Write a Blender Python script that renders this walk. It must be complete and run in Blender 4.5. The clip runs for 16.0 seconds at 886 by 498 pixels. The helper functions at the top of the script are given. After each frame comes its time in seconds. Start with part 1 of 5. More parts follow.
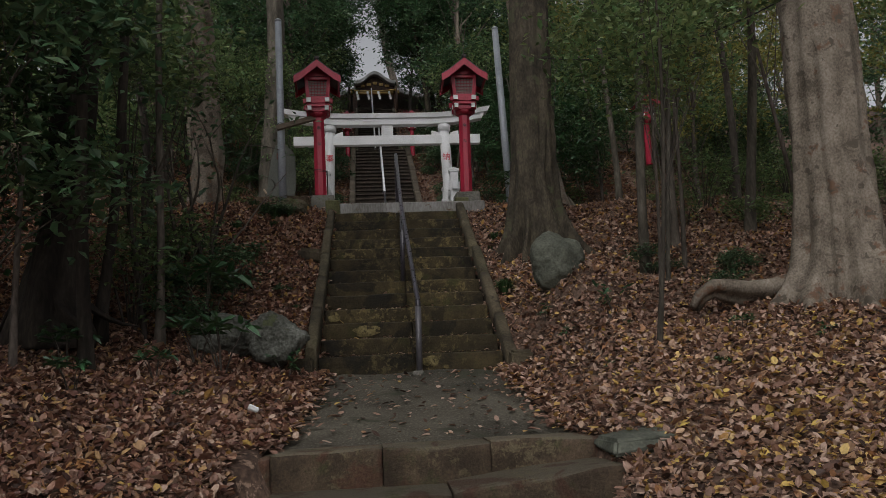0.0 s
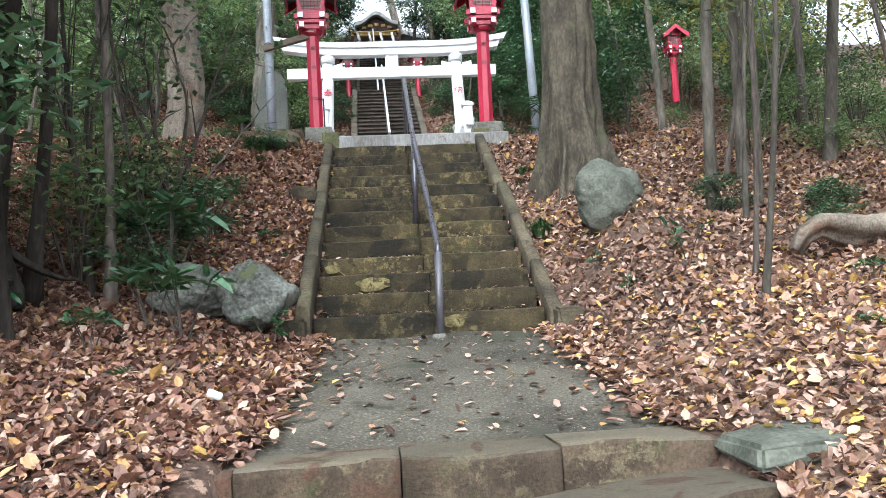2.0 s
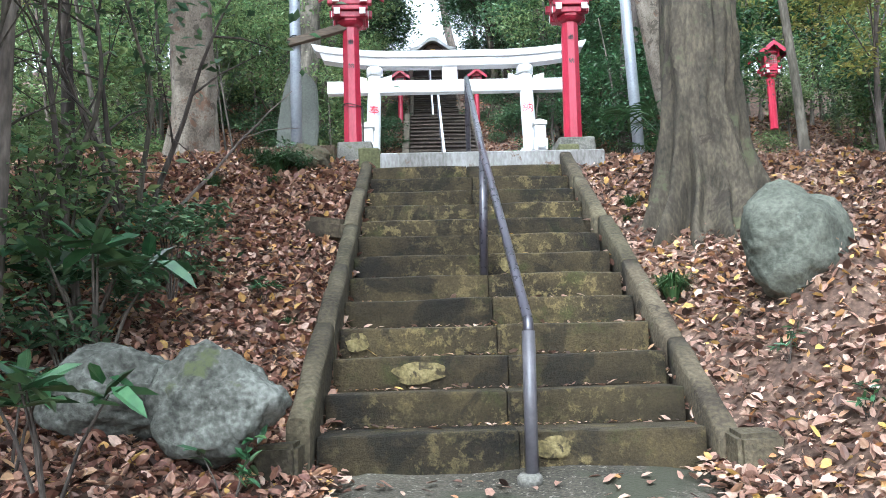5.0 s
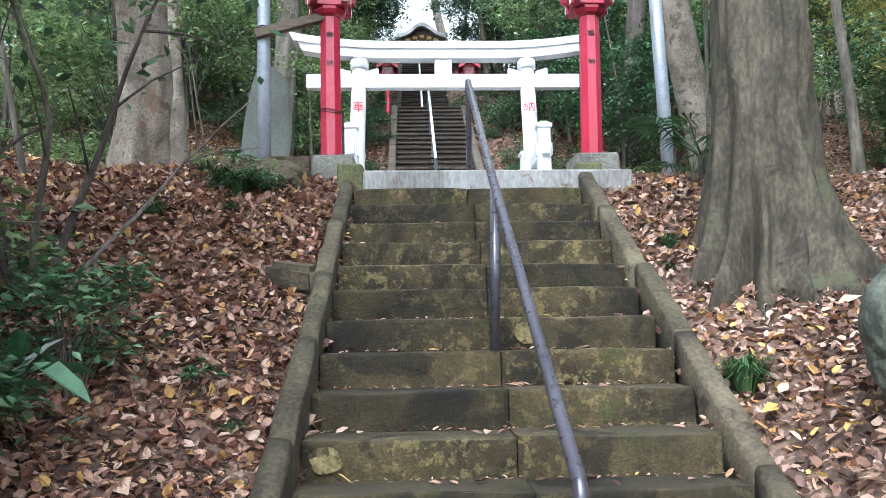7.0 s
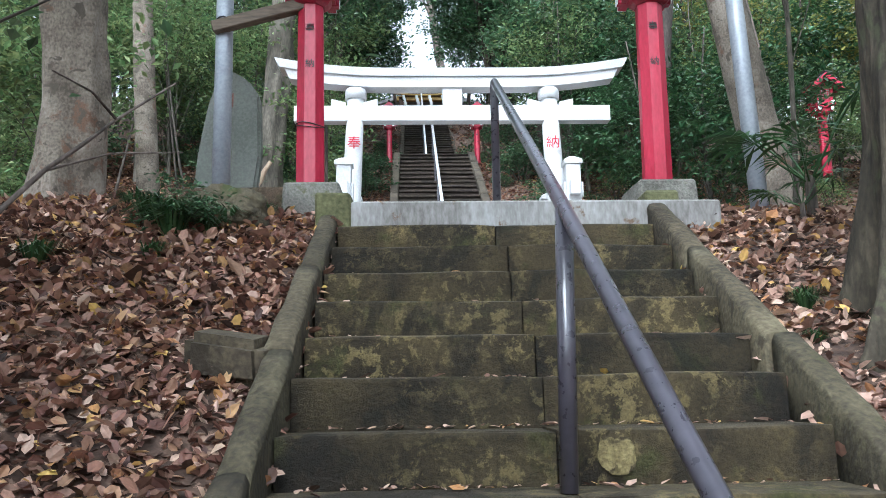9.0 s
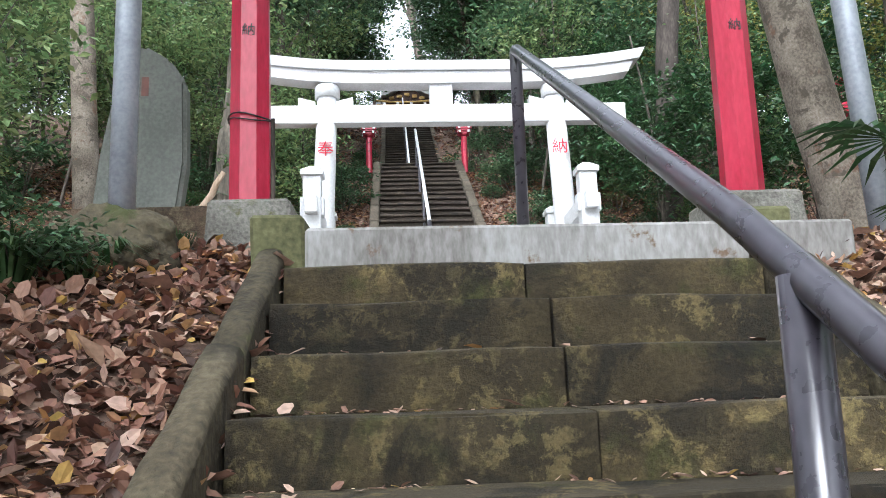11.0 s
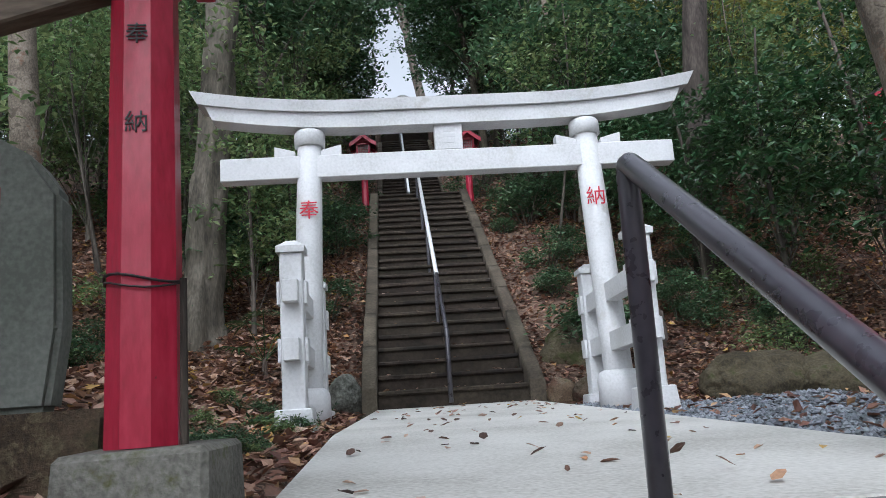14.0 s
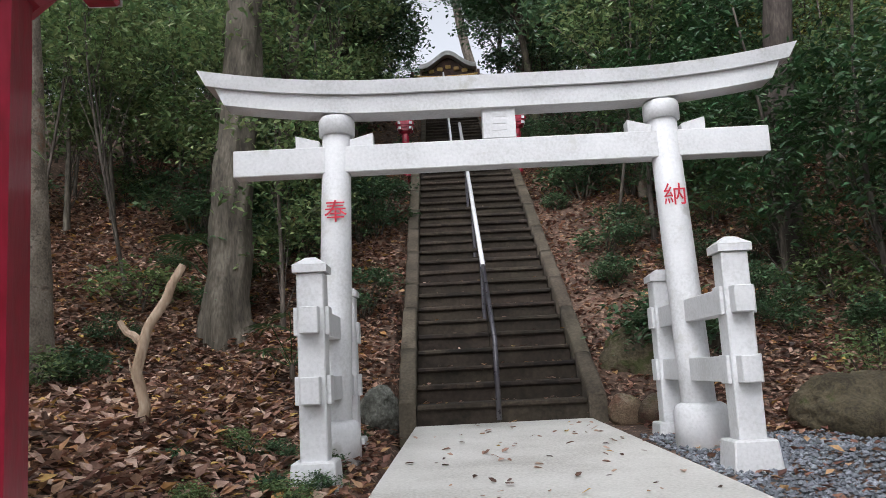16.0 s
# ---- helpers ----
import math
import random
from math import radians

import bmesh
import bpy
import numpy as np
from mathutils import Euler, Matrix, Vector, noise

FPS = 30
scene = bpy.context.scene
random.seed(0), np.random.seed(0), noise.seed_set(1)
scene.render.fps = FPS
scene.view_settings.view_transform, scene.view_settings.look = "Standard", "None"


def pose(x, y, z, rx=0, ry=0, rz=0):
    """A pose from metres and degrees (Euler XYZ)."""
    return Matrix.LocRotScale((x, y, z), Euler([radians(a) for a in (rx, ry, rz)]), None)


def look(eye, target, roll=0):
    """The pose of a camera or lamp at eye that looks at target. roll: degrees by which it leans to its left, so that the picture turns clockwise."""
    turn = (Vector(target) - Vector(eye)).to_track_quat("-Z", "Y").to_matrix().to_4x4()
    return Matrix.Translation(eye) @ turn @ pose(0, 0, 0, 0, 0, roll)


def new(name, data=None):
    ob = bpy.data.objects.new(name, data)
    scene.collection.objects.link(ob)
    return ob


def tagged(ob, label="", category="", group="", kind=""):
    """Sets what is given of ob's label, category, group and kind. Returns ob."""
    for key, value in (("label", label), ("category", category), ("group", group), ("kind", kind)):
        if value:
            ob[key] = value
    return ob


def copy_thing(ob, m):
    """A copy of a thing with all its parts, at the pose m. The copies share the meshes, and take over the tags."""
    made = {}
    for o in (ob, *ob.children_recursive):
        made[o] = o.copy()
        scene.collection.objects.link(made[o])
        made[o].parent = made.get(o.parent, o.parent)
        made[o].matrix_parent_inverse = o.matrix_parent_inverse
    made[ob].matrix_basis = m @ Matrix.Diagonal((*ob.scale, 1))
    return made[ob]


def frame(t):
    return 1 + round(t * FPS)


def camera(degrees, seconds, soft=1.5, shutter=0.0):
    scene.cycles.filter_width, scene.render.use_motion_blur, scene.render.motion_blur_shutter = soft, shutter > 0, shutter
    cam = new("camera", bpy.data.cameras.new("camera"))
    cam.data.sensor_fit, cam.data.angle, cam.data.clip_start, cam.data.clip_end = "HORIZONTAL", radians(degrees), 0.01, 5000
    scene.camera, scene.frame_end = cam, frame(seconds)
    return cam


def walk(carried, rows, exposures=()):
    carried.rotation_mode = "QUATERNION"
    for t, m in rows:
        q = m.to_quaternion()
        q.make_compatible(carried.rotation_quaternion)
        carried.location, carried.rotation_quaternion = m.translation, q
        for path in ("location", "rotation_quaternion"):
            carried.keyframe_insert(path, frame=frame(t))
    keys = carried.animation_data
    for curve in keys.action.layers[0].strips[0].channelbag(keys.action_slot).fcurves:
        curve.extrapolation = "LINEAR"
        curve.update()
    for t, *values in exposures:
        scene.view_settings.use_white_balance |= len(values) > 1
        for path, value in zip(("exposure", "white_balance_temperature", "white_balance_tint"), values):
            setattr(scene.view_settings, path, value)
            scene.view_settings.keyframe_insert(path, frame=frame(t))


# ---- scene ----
cam = camera(58.1, 16.0, 0.6)
PATH = [
    (0, (-0.513, 1.321, 1.22), (-0.328, 3.291, 1.508), -2.5),
    (0.5, (-0.514, 1.65, 1.179), (-0.315, 3.631, 1.368), -2.1),
    (1, (-0.534, 2.046, 1.187), (-0.353, 4.034, 1.299), -2.1),
    (1.5, (-0.575, 2.489, 1.257), (-0.423, 4.48, 1.368), -2.3),
    (2, (-0.535, 2.945, 1.287), (-0.364, 4.93, 1.461), -3.0),
    (2.5, (-0.515, 3.42, 1.278), (-0.358, 5.395, 1.554), -4.2),
    (3, (-0.517, 3.932, 1.336), (-0.356, 5.881, 1.755), -4.7),
    (3.5, (-0.515, 4.367, 1.372), (-0.411, 6.325, 1.768), -3.1),
    (3.7, (-0.513, 4.524, 1.392), (-0.432, 6.484, 1.779), -2.8),
    (5.8, (-0.507, 5.762, 1.979), (-0.454, 7.751, 2.181), -1.1),
    (6, (-0.497, 5.886, 2.055), (-0.425, 7.875, 2.252), -1.0),
    (6.5, (-0.502, 6.174, 2.1), (-0.417, 8.163, 2.297), -1.2),
    (7, (-0.548, 6.468, 2.243), (-0.467, 8.454, 2.471), -0.9),
    (7.5, (-0.518, 6.854, 2.298), (-0.412, 8.835, 2.549), -1.0),
    (8, (-0.521, 7.275, 2.338), (-0.423, 9.254, 2.614), -1.3),
    (8.5, (-0.561, 7.695, 2.434), (-0.494, 9.666, 2.772), -1.3),
    (8.7, (-0.566, 7.88, 2.441), (-0.499, 9.847, 2.8), -1.1),
    (10.8, (-0.565, 9.469, 2.792), (-0.432, 11.425, 3.187), -1.8),
    (11, (-0.577, 9.579, 2.867), (-0.456, 11.535, 3.264), -1.9),
    (11.5, (-0.579, 9.816, 3.007), (-0.452, 11.762, 3.449), -1.7),
    (12, (-0.593, 10.041, 3.143), (-0.443, 11.978, 3.621), -2.1),
    (12.5, (-0.626, 10.245, 3.348), (-0.487, 12.178, 3.84), -2.6),
    (13, (-0.587, 10.46, 3.496), (-0.426, 12.391, 3.989), -2.9),
    (13.5, (-0.611, 10.695, 3.666), (-0.454, 12.636, 4.122), -3.5),
    (14, (-0.569, 10.933, 3.758), (-0.448, 12.886, 4.171), -3.8),
    (14.5, (-0.589, 11.156, 3.852), (-0.451, 13.12, 4.203), -3.9),
    (15, (-0.605, 11.405, 4.021), (-0.457, 13.381, 4.29), -4.2),
    (15.5, (-0.607, 11.616, 4.168), (-0.508, 13.595, 4.445), -3.1),
    (16, (-0.519, 11.819, 4.353), (-0.516, 13.796, 4.654), -2.9),
]
EXPOSURES = [(0, -0.55, 6400, 11), (0.5, 1.0, 6200, 10), (1.0, 1.4, 5900, 8), (2.0, 1.78, 5700, 6), (2.5, 2.0, 5650, 5), (3.0, 1.98, 5550, 5), (3.5, 1.82, 5450, 5), (6.0, 2.2, 5450, 6), (8.5, 1.62, 5400, 5), (11.0, 1.78, 5800, 8), (11.5, 1.5, 5750, 8), (12.5, 1.08, 5700, 9), (14.0, 0.74, 5700, 9), (16.0, 0.74, 6100, 12)]
walk(cam, [(t, look(eye, target, roll)) for t, eye, target, roll in PATH], EXPOSURES)

# ---- sky and sun: an overcast late-autumn afternoon ----
world = bpy.data.worlds.new("world")
scene.world = world
world.use_nodes = True
wn = world.node_tree
wn.nodes.clear()
sky = wn.nodes.new("ShaderNodeTexSky")
sky.sky_type, sky.sun_disc = "NISHITA", False
sky.sun_elevation, sky.sun_rotation = radians(38), radians(200)
sky.air_density, sky.dust_density, sky.ozone_density = 1.0, 4.0, 1.0
pale = wn.nodes.new("ShaderNodeHueSaturation")
pale.inputs["Saturation"].default_value = 0.12
bg = wn.nodes.new("ShaderNodeBackground")
bg.inputs["Strength"].default_value = 0.15
wout = wn.nodes.new("ShaderNodeOutputWorld")
wn.links.new(sky.outputs[0], pale.inputs["Color"])
wn.links.new(pale.outputs[0], bg.inputs["Color"])
wn.links.new(bg.outputs[0], wout.inputs["Surface"])
sun = new("sun", bpy.data.lights.new("sun", "SUN"))
sun.data.energy, sun.data.angle, sun.data.color = 0.7, radians(40), (1.0, 0.97, 0.92)
sun.matrix_world = look((0, 0, 30), (3.0, 14.0, 8.0))


# ---- materials ----
def material(name, dark, mid, light, scale=6.0, fine=40.0, rough=0.8, bump=0.3, metal=0.0, vary=0.0, island=False,
             spots=None, spot_scale=3.0, spot_amount=0.5, stretch=(1, 1, 1), translucent=0.0, spec=0.4, coat=0.0, stain=None):
    m = bpy.data.materials.new(name)
    m.use_nodes = True
    nt = m.node_tree
    nt.nodes.clear()
    N, L = nt.nodes.new, nt.links.new
    geo = N("ShaderNodeNewGeometry")
    mp = N("ShaderNodeMapping")
    mp.inputs["Scale"].default_value = stretch
    L(geo.outputs["Position"], mp.inputs["Vector"])
    n1, n2 = N("ShaderNodeTexNoise"), N("ShaderNodeTexNoise")
    for n, s in ((n1, scale), (n2, fine)):
        n.inputs["Scale"].default_value, n.inputs["Detail"].default_value = s, 5
        L(mp.outputs[0], n.inputs["Vector"])
    mixn = N("ShaderNodeMath")
    mixn.operation = "MULTIPLY_ADD"
    mixn.inputs[1].default_value = 0.45
    half = N("ShaderNodeMath")
    half.operation = "MULTIPLY"
    half.inputs[1].default_value = 0.55
    L(n1.outputs["Fac"], half.inputs[0])
    L(n2.outputs["Fac"], mixn.inputs[0])
    L(half.outputs[0], mixn.inputs[2])
    ramp = N("ShaderNodeValToRGB")
    e = ramp.color_ramp.elements
    e[0].position, e[0].color = 0.36, (*dark, 1)
    e[1].position, e[1].color = 0.66, (*light, 1)
    x = e.new(0.5)
    x.color = (*mid, 1)
    L(mixn.outputs[0], ramp.inputs["Fac"])
    colour = ramp.outputs["Color"]
    if spots:
        n3 = N("ShaderNodeTexNoise")
        n3.inputs["Scale"].default_value, n3.inputs["Detail"].default_value, n3.inputs["Roughness"].default_value = spot_scale, 8, 0.65
        L(geo.outputs["Position"], n3.inputs["Vector"])
        r3 = N("ShaderNodeValToRGB")
        r3.color_ramp.elements[0].position, r3.color_ramp.elements[1].position = 1 - spot_amount, 1.06 - spot_amount
        L(n3.outputs["Fac"], r3.inputs["Fac"])
        mx = N("ShaderNodeMix")
        mx.data_type = "RGBA"
        L(r3.outputs["Color"], mx.inputs["Factor"])
        L(colour, mx.inputs[6])
        mx.inputs[7].default_value = (*spots, 1)
        colour = mx.outputs[2]
    if stain:
        n4 = N("ShaderNodeTexNoise")
        n4.inputs["Scale"].default_value, n4.inputs["Detail"].default_value, n4.inputs["Roughness"].default_value, n4.inputs["Distortion"].default_value = stain[1], 6, 0.6, 0.6
        L(geo.outputs["Position"], n4.inputs["Vector"])
        r4 = N("ShaderNodeValToRGB")
        r4.color_ramp.elements[0].position, r4.color_ramp.elements[1].position = 1 - stain[2], 1.05 - stain[2]
        L(n4.outputs["Fac"], r4.inputs["Fac"])
        mx4 = N("ShaderNodeMix")
        mx4.data_type = "RGBA"
        L(r4.outputs["Color"], mx4.inputs["Factor"])
        L(colour, mx4.inputs[6])
        mx4.inputs[7].default_value = (*stain[0], 1)
        colour = mx4.outputs[2]
    if vary:
        hs = N("ShaderNodeHueSaturation")
        mr, mh = N("ShaderNodeMapRange"), N("ShaderNodeMapRange")
        rnd = geo.outputs["Random Per Island"] if island else N("ShaderNodeObjectInfo").outputs["Random"]
        L(rnd, mr.inputs["Value"])
        mr.inputs["To Min"].default_value, mr.inputs["To Max"].default_value = 1 - vary, 1 + vary
        wrap = N("ShaderNodeMath")
        wrap.operation = "FRACT"
        mul = N("ShaderNodeMath")
        mul.operation = "MULTIPLY"
        mul.inputs[1].default_value = 7.31
        L(rnd, mul.inputs[0])
        L(mul.outputs[0], wrap.inputs[0])
        L(wrap.outputs[0], mh.inputs["Value"])
        mh.inputs["To Min"].default_value, mh.inputs["To Max"].default_value = 0.5 - vary * 0.06, 0.5 + vary * 0.06
        L(mr.outputs[0], hs.inputs["Value"])
        L(mh.outputs[0], hs.inputs["Hue"])
        L(colour, hs.inputs["Color"])
        colour = hs.outputs["Color"]
    p = N("ShaderNodeBsdfPrincipled")
    L(colour, p.inputs["Base Color"])
    p.inputs["Metallic"].default_value = metal
    p.inputs["Specular IOR Level"].default_value = spec
    p.inputs["Coat Weight"].default_value = coat
    rr = N("ShaderNodeMapRange")
    L(n2.outputs["Fac"], rr.inputs["Value"])
    rr.inputs["To Min"].default_value, rr.inputs["To Max"].default_value = max(rough - 0.12, 0.05), min(rough + 0.12, 1)
    L(rr.outputs[0], p.inputs["Roughness"])
    if bump:
        b = N("ShaderNodeBump")
        b.inputs["Strength"].default_value, b.inputs["Distance"].default_value = bump, 0.02
        L(mixn.outputs[0], b.inputs["Height"])
        L(b.outputs[0], p.inputs["Normal"])
    out = N("ShaderNodeOutputMaterial")
    if translucent:
        tr, ms = N("ShaderNodeBsdfTranslucent"), N("ShaderNodeMixShader")
        L(colour, tr.inputs["Color"])
        ms.inputs["Fac"].default_value = translucent
        L(p.outputs[0], ms.inputs[1])
        L(tr.outputs[0], ms.inputs[2])
        L(ms.outputs[0], out.inputs["Surface"])
    else:
        L(p.outputs[0], out.inputs["Surface"])
    return m


def ramp_leaf(name, stops, rough=0.6, translucent=0.15):
    """Leaves that take one of several colours, leaf by leaf."""
    m = bpy.data.materials.new(name)
    m.use_nodes = True
    nt = m.node_tree
    nt.nodes.clear()
    N, L = nt.nodes.new, nt.links.new
    geo, ramp = N("ShaderNodeNewGeometry"), N("ShaderNodeValToRGB")
    ramp.color_ramp.interpolation = "LINEAR"
    e = ramp.color_ramp.elements
    while len(e) < len(stops):
        e.new(0.5)
    for k, (pos, col) in enumerate(stops):
        e[k].position, e[k].color = pos, (*col, 1)
    L(geo.outputs["Random Per Island"], ramp.inputs["Fac"])
    n = N("ShaderNodeTexNoise")
    n.inputs["Scale"].default_value = 60
    L(geo.outputs["Position"], n.inputs["Vector"])
    hs, mr = N("ShaderNodeHueSaturation"), N("ShaderNodeMapRange")
    L(n.outputs["Fac"], mr.inputs["Value"])
    mr.inputs["To Min"].default_value, mr.inputs["To Max"].default_value = 0.55, 1.4
    L(mr.outputs[0], hs.inputs["Value"])
    L(ramp.outputs["Color"], hs.inputs["Color"])
    p, tr, ms = N("ShaderNodeBsdfPrincipled"), N("ShaderNodeBsdfTranslucent"), N("ShaderNodeMixShader")
    L(hs.outputs[0], p.inputs["Base Color"])
    L(hs.outputs[0], tr.inputs["Color"])
    p.inputs["Roughness"].default_value, p.inputs["Specular IOR Level"].default_value = rough, 0.45
    ms.inputs["Fac"].default_value = translucent
    L(p.outputs[0], ms.inputs[1])
    L(tr.outputs[0], ms.inputs[2])
    out = N("ShaderNodeOutputMaterial")
    L(ms.outputs[0], out.inputs["Surface"])
    return m


def old_stone(name, dark, mid, top, lichen, moss, stain):
    """Hewn stone long out of doors: tops in a tone of their own, lichen and moss patches and dark stains, different on
    each stone.
    """
    m = bpy.data.materials.new(name)
    m.use_nodes = True
    nt = m.node_tree
    nt.nodes.clear()
    N, L = nt.nodes.new, nt.links.new
    geo, info = N("ShaderNodeNewGeometry"), N("ShaderNodeObjectInfo")
    shift, add = N("ShaderNodeVectorMath"), N("ShaderNodeVectorMath")
    shift.operation, add.operation = "SCALE", "ADD"
    shift.inputs[0].default_value = (31, 17, 53)
    L(info.outputs["Random"], shift.inputs["Scale"])
    L(geo.outputs["Position"], add.inputs[0])
    L(shift.outputs[0], add.inputs[1])

    def grain(scale, lo, hi, rough=0.6, distort=0.0, detail=7):
        n, r = N("ShaderNodeTexNoise"), N("ShaderNodeMapRange")
        for key, v in (("Scale", scale), ("Detail", detail), ("Roughness", rough), ("Distortion", distort)):
            n.inputs[key].default_value = v
        L(add.outputs[0], n.inputs["Vector"])
        L(n.outputs["Fac"], r.inputs["Value"])
        r.inputs["From Min"].default_value, r.inputs["From Max"].default_value = lo, hi
        return r.outputs[0], n.outputs["Fac"]

    def times(a, b):
        k = N("ShaderNodeMath")
        k.operation = "MULTIPLY"
        L(a, k.inputs[0])
        if isinstance(b, float):
            k.inputs[1].default_value = b
        else:
            L(b, k.inputs[1])
        return k.outputs[0]

    def blend(fac, a, b):
        x = N("ShaderNodeMix")
        x.data_type = "RGBA"
        L(fac, x.inputs["Factor"])
        for k, c in ((6, a), (7, b)):
            if isinstance(c, tuple):
                x.inputs[k].default_value = (*c, 1)
            else:
                L(c, x.inputs[k])
        return x.outputs[2]

    # faces that point up take the top colour
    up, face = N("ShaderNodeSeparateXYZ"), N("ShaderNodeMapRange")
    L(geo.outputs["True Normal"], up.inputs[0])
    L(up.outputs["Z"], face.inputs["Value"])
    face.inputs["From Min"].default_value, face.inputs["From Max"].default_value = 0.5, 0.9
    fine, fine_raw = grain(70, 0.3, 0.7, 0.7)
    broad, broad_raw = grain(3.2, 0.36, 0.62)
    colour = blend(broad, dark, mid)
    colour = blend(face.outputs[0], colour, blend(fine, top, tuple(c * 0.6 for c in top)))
    spot, spot_raw = grain(15.0, 0.51, 0.57, 0.75, 0.25)
    zone, _ = grain(1.9, 0.44, 0.56)
    colour = blend(times(times(spot, zone), 0.62), colour, lichen)
    green, _ = grain(4.6, 0.55, 0.66, 0.7)
    colour = blend(times(green, 0.75), colour, moss)
    wet, _ = grain(2.3, 0.53, 0.58, 0.62, 0.8)
    colour = blend(times(wet, 0.7), colour, stain)
    hs, val = N("ShaderNodeHueSaturation"), N("ShaderNodeMapRange")
    L(fine_raw, val.inputs["Value"])
    val.inputs["From Min"].default_value, val.inputs["From Max"].default_value = 0.25, 0.75
    val.inputs["To Min"].default_value, val.inputs["To Max"].default_value = 0.45, 1.6
    each = N("ShaderNodeMapRange")
    L(info.outputs["Random"], each.inputs["Value"])
    each.inputs["To Min"].default_value, each.inputs["To Max"].default_value = 0.75, 1.35
    L(times(val.outputs[0], each.outputs[0]), hs.inputs["Value"])
    L(colour, hs.inputs["Color"])
    p, out, b, mix = N("ShaderNodeBsdfPrincipled"), N("ShaderNodeOutputMaterial"), N("ShaderNodeBump"), N("ShaderNodeMath")
    mix.operation = "MULTIPLY_ADD"
    mix.inputs[1].default_value = 0.45
    L(fine_raw, mix.inputs[0])
    L(spot_raw, mix.inputs[2])
    L(mix.outputs[0], b.inputs["Height"])
    b.inputs["Strength"].default_value, b.inputs["Distance"].default_value = 0.9, 0.025
    L(hs.outputs[0], p.inputs["Base Color"])
    L(b.outputs[0], p.inputs["Normal"])
    p.inputs["Roughness"].default_value, p.inputs["Specular IOR Level"].default_value = 0.8, 0.35
    L(p.outputs[0], out.inputs["Surface"])
    return m


SOIL = material("soil", (0.028, 0.017, 0.012), (0.085, 0.052, 0.037), (0.21, 0.135, 0.095), 1.2, 30, 0.95, 0.9, spots=(0.32, 0.215, 0.155), spot_scale=13, spot_amount=0.44)
ASPHALT = material("asphalt", (0.025, 0.022, 0.015), (0.078, 0.068, 0.05), (0.17, 0.152, 0.115), 1.2, 70, 0.92, 0.9, spots=(0.2, 0.185, 0.15), spot_scale=48, spot_amount=0.42, stain=((0.045, 0.045, 0.028), 1.4, 0.46))
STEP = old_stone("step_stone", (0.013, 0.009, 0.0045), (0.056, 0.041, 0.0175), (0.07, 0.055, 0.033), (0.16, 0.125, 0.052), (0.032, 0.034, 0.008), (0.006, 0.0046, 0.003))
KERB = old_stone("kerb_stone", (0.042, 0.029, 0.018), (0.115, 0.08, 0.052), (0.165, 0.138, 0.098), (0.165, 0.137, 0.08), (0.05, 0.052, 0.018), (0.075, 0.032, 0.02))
LICHEN = material("lichen", (0.045, 0.035, 0.015), (0.15, 0.12, 0.05), (0.26, 0.21, 0.10), 14, 60, 0.95, 0.9, stain=((0.04, 0.03, 0.014), 12, 0.46))
CHEEK = material("cheek_stone", (0.03, 0.023, 0.014), (0.075, 0.06, 0.036), (0.14, 0.117, 0.072), 3.0, 45, 0.9, 0.9, vary=0.18, spots=(0.06, 0.056, 0.024), spot_scale=5, spot_amount=0.40, stain=((0.035, 0.027, 0.016), 4, 0.42))
STEP2 = material("upper_step_stone", (0.016, 0.0115, 0.008), (0.034, 0.025, 0.0175), (0.076, 0.058, 0.042), 3.0, 25, 0.9, 0.4, vary=0.25, stain=((0.018, 0.013, 0.01), 3, 0.45))
RISER2 = material("upper_riser_stone", (0.014, 0.010, 0.007), (0.032, 0.024, 0.017), (0.06, 0.046, 0.033), 3.0, 25, 0.95, 0.4, vary=0.2)
CHEEK2 = material("upper_edge_stone", (0.035, 0.027, 0.019), (0.075, 0.06, 0.043), (0.13, 0.108, 0.078), 3.0, 35, 0.9, 0.45, vary=0.15)
CONCRETE = material("concrete", (0.40, 0.385, 0.35), (0.56, 0.545, 0.51), (0.68, 0.665, 0.63), 1.2, 60, 0.85, 0.15, vary=0.04)
WALLCON = material("stained_concrete", (0.12, 0.11, 0.098), (0.21, 0.20, 0.187), (0.31, 0.303, 0.292), 2.2, 50, 0.88, 0.35, spots=(0.12, 0.08, 0.05), spot_scale=7, spot_amount=0.40, stretch=(1, 1, 0.35))
FAINT = material("faint_grey_lettering", (0.56, 0.56, 0.57), (0.6, 0.6, 0.61), (0.64, 0.64, 0.65), 8, 40, 0.6, 0)
ROCKBROWN = material("brown_mossy_rock", (0.035, 0.028, 0.017), (0.085, 0.07, 0.042), (0.15, 0.128, 0.082), 4, 45, 0.92, 0.9, spots=(0.06, 0.065, 0.022), spot_scale=4, spot_amount=0.46)
PLINTH = material("weathered_concrete", (0.07, 0.066, 0.055), (0.145, 0.138, 0.118), (0.235, 0.225, 0.2), 4, 70, 0.92, 0.8, spots=(0.09, 0.095, 0.04), spot_scale=4, spot_amount=0.42)
MOSSY = material("mossy_block", (0.05, 0.05, 0.02), (0.10, 0.10, 0.045), (0.17, 0.165, 0.09), 4, 45, 0.95, 0.5)
WHITE = material("white_paint", (0.54, 0.54, 0.54), (0.65, 0.65, 0.66), (0.73, 0.73, 0.74), 2.5, 50, 0.55, 0.1, spots=(0.55, 0.545, 0.53), spot_scale=3.2, spot_amount=0.40)
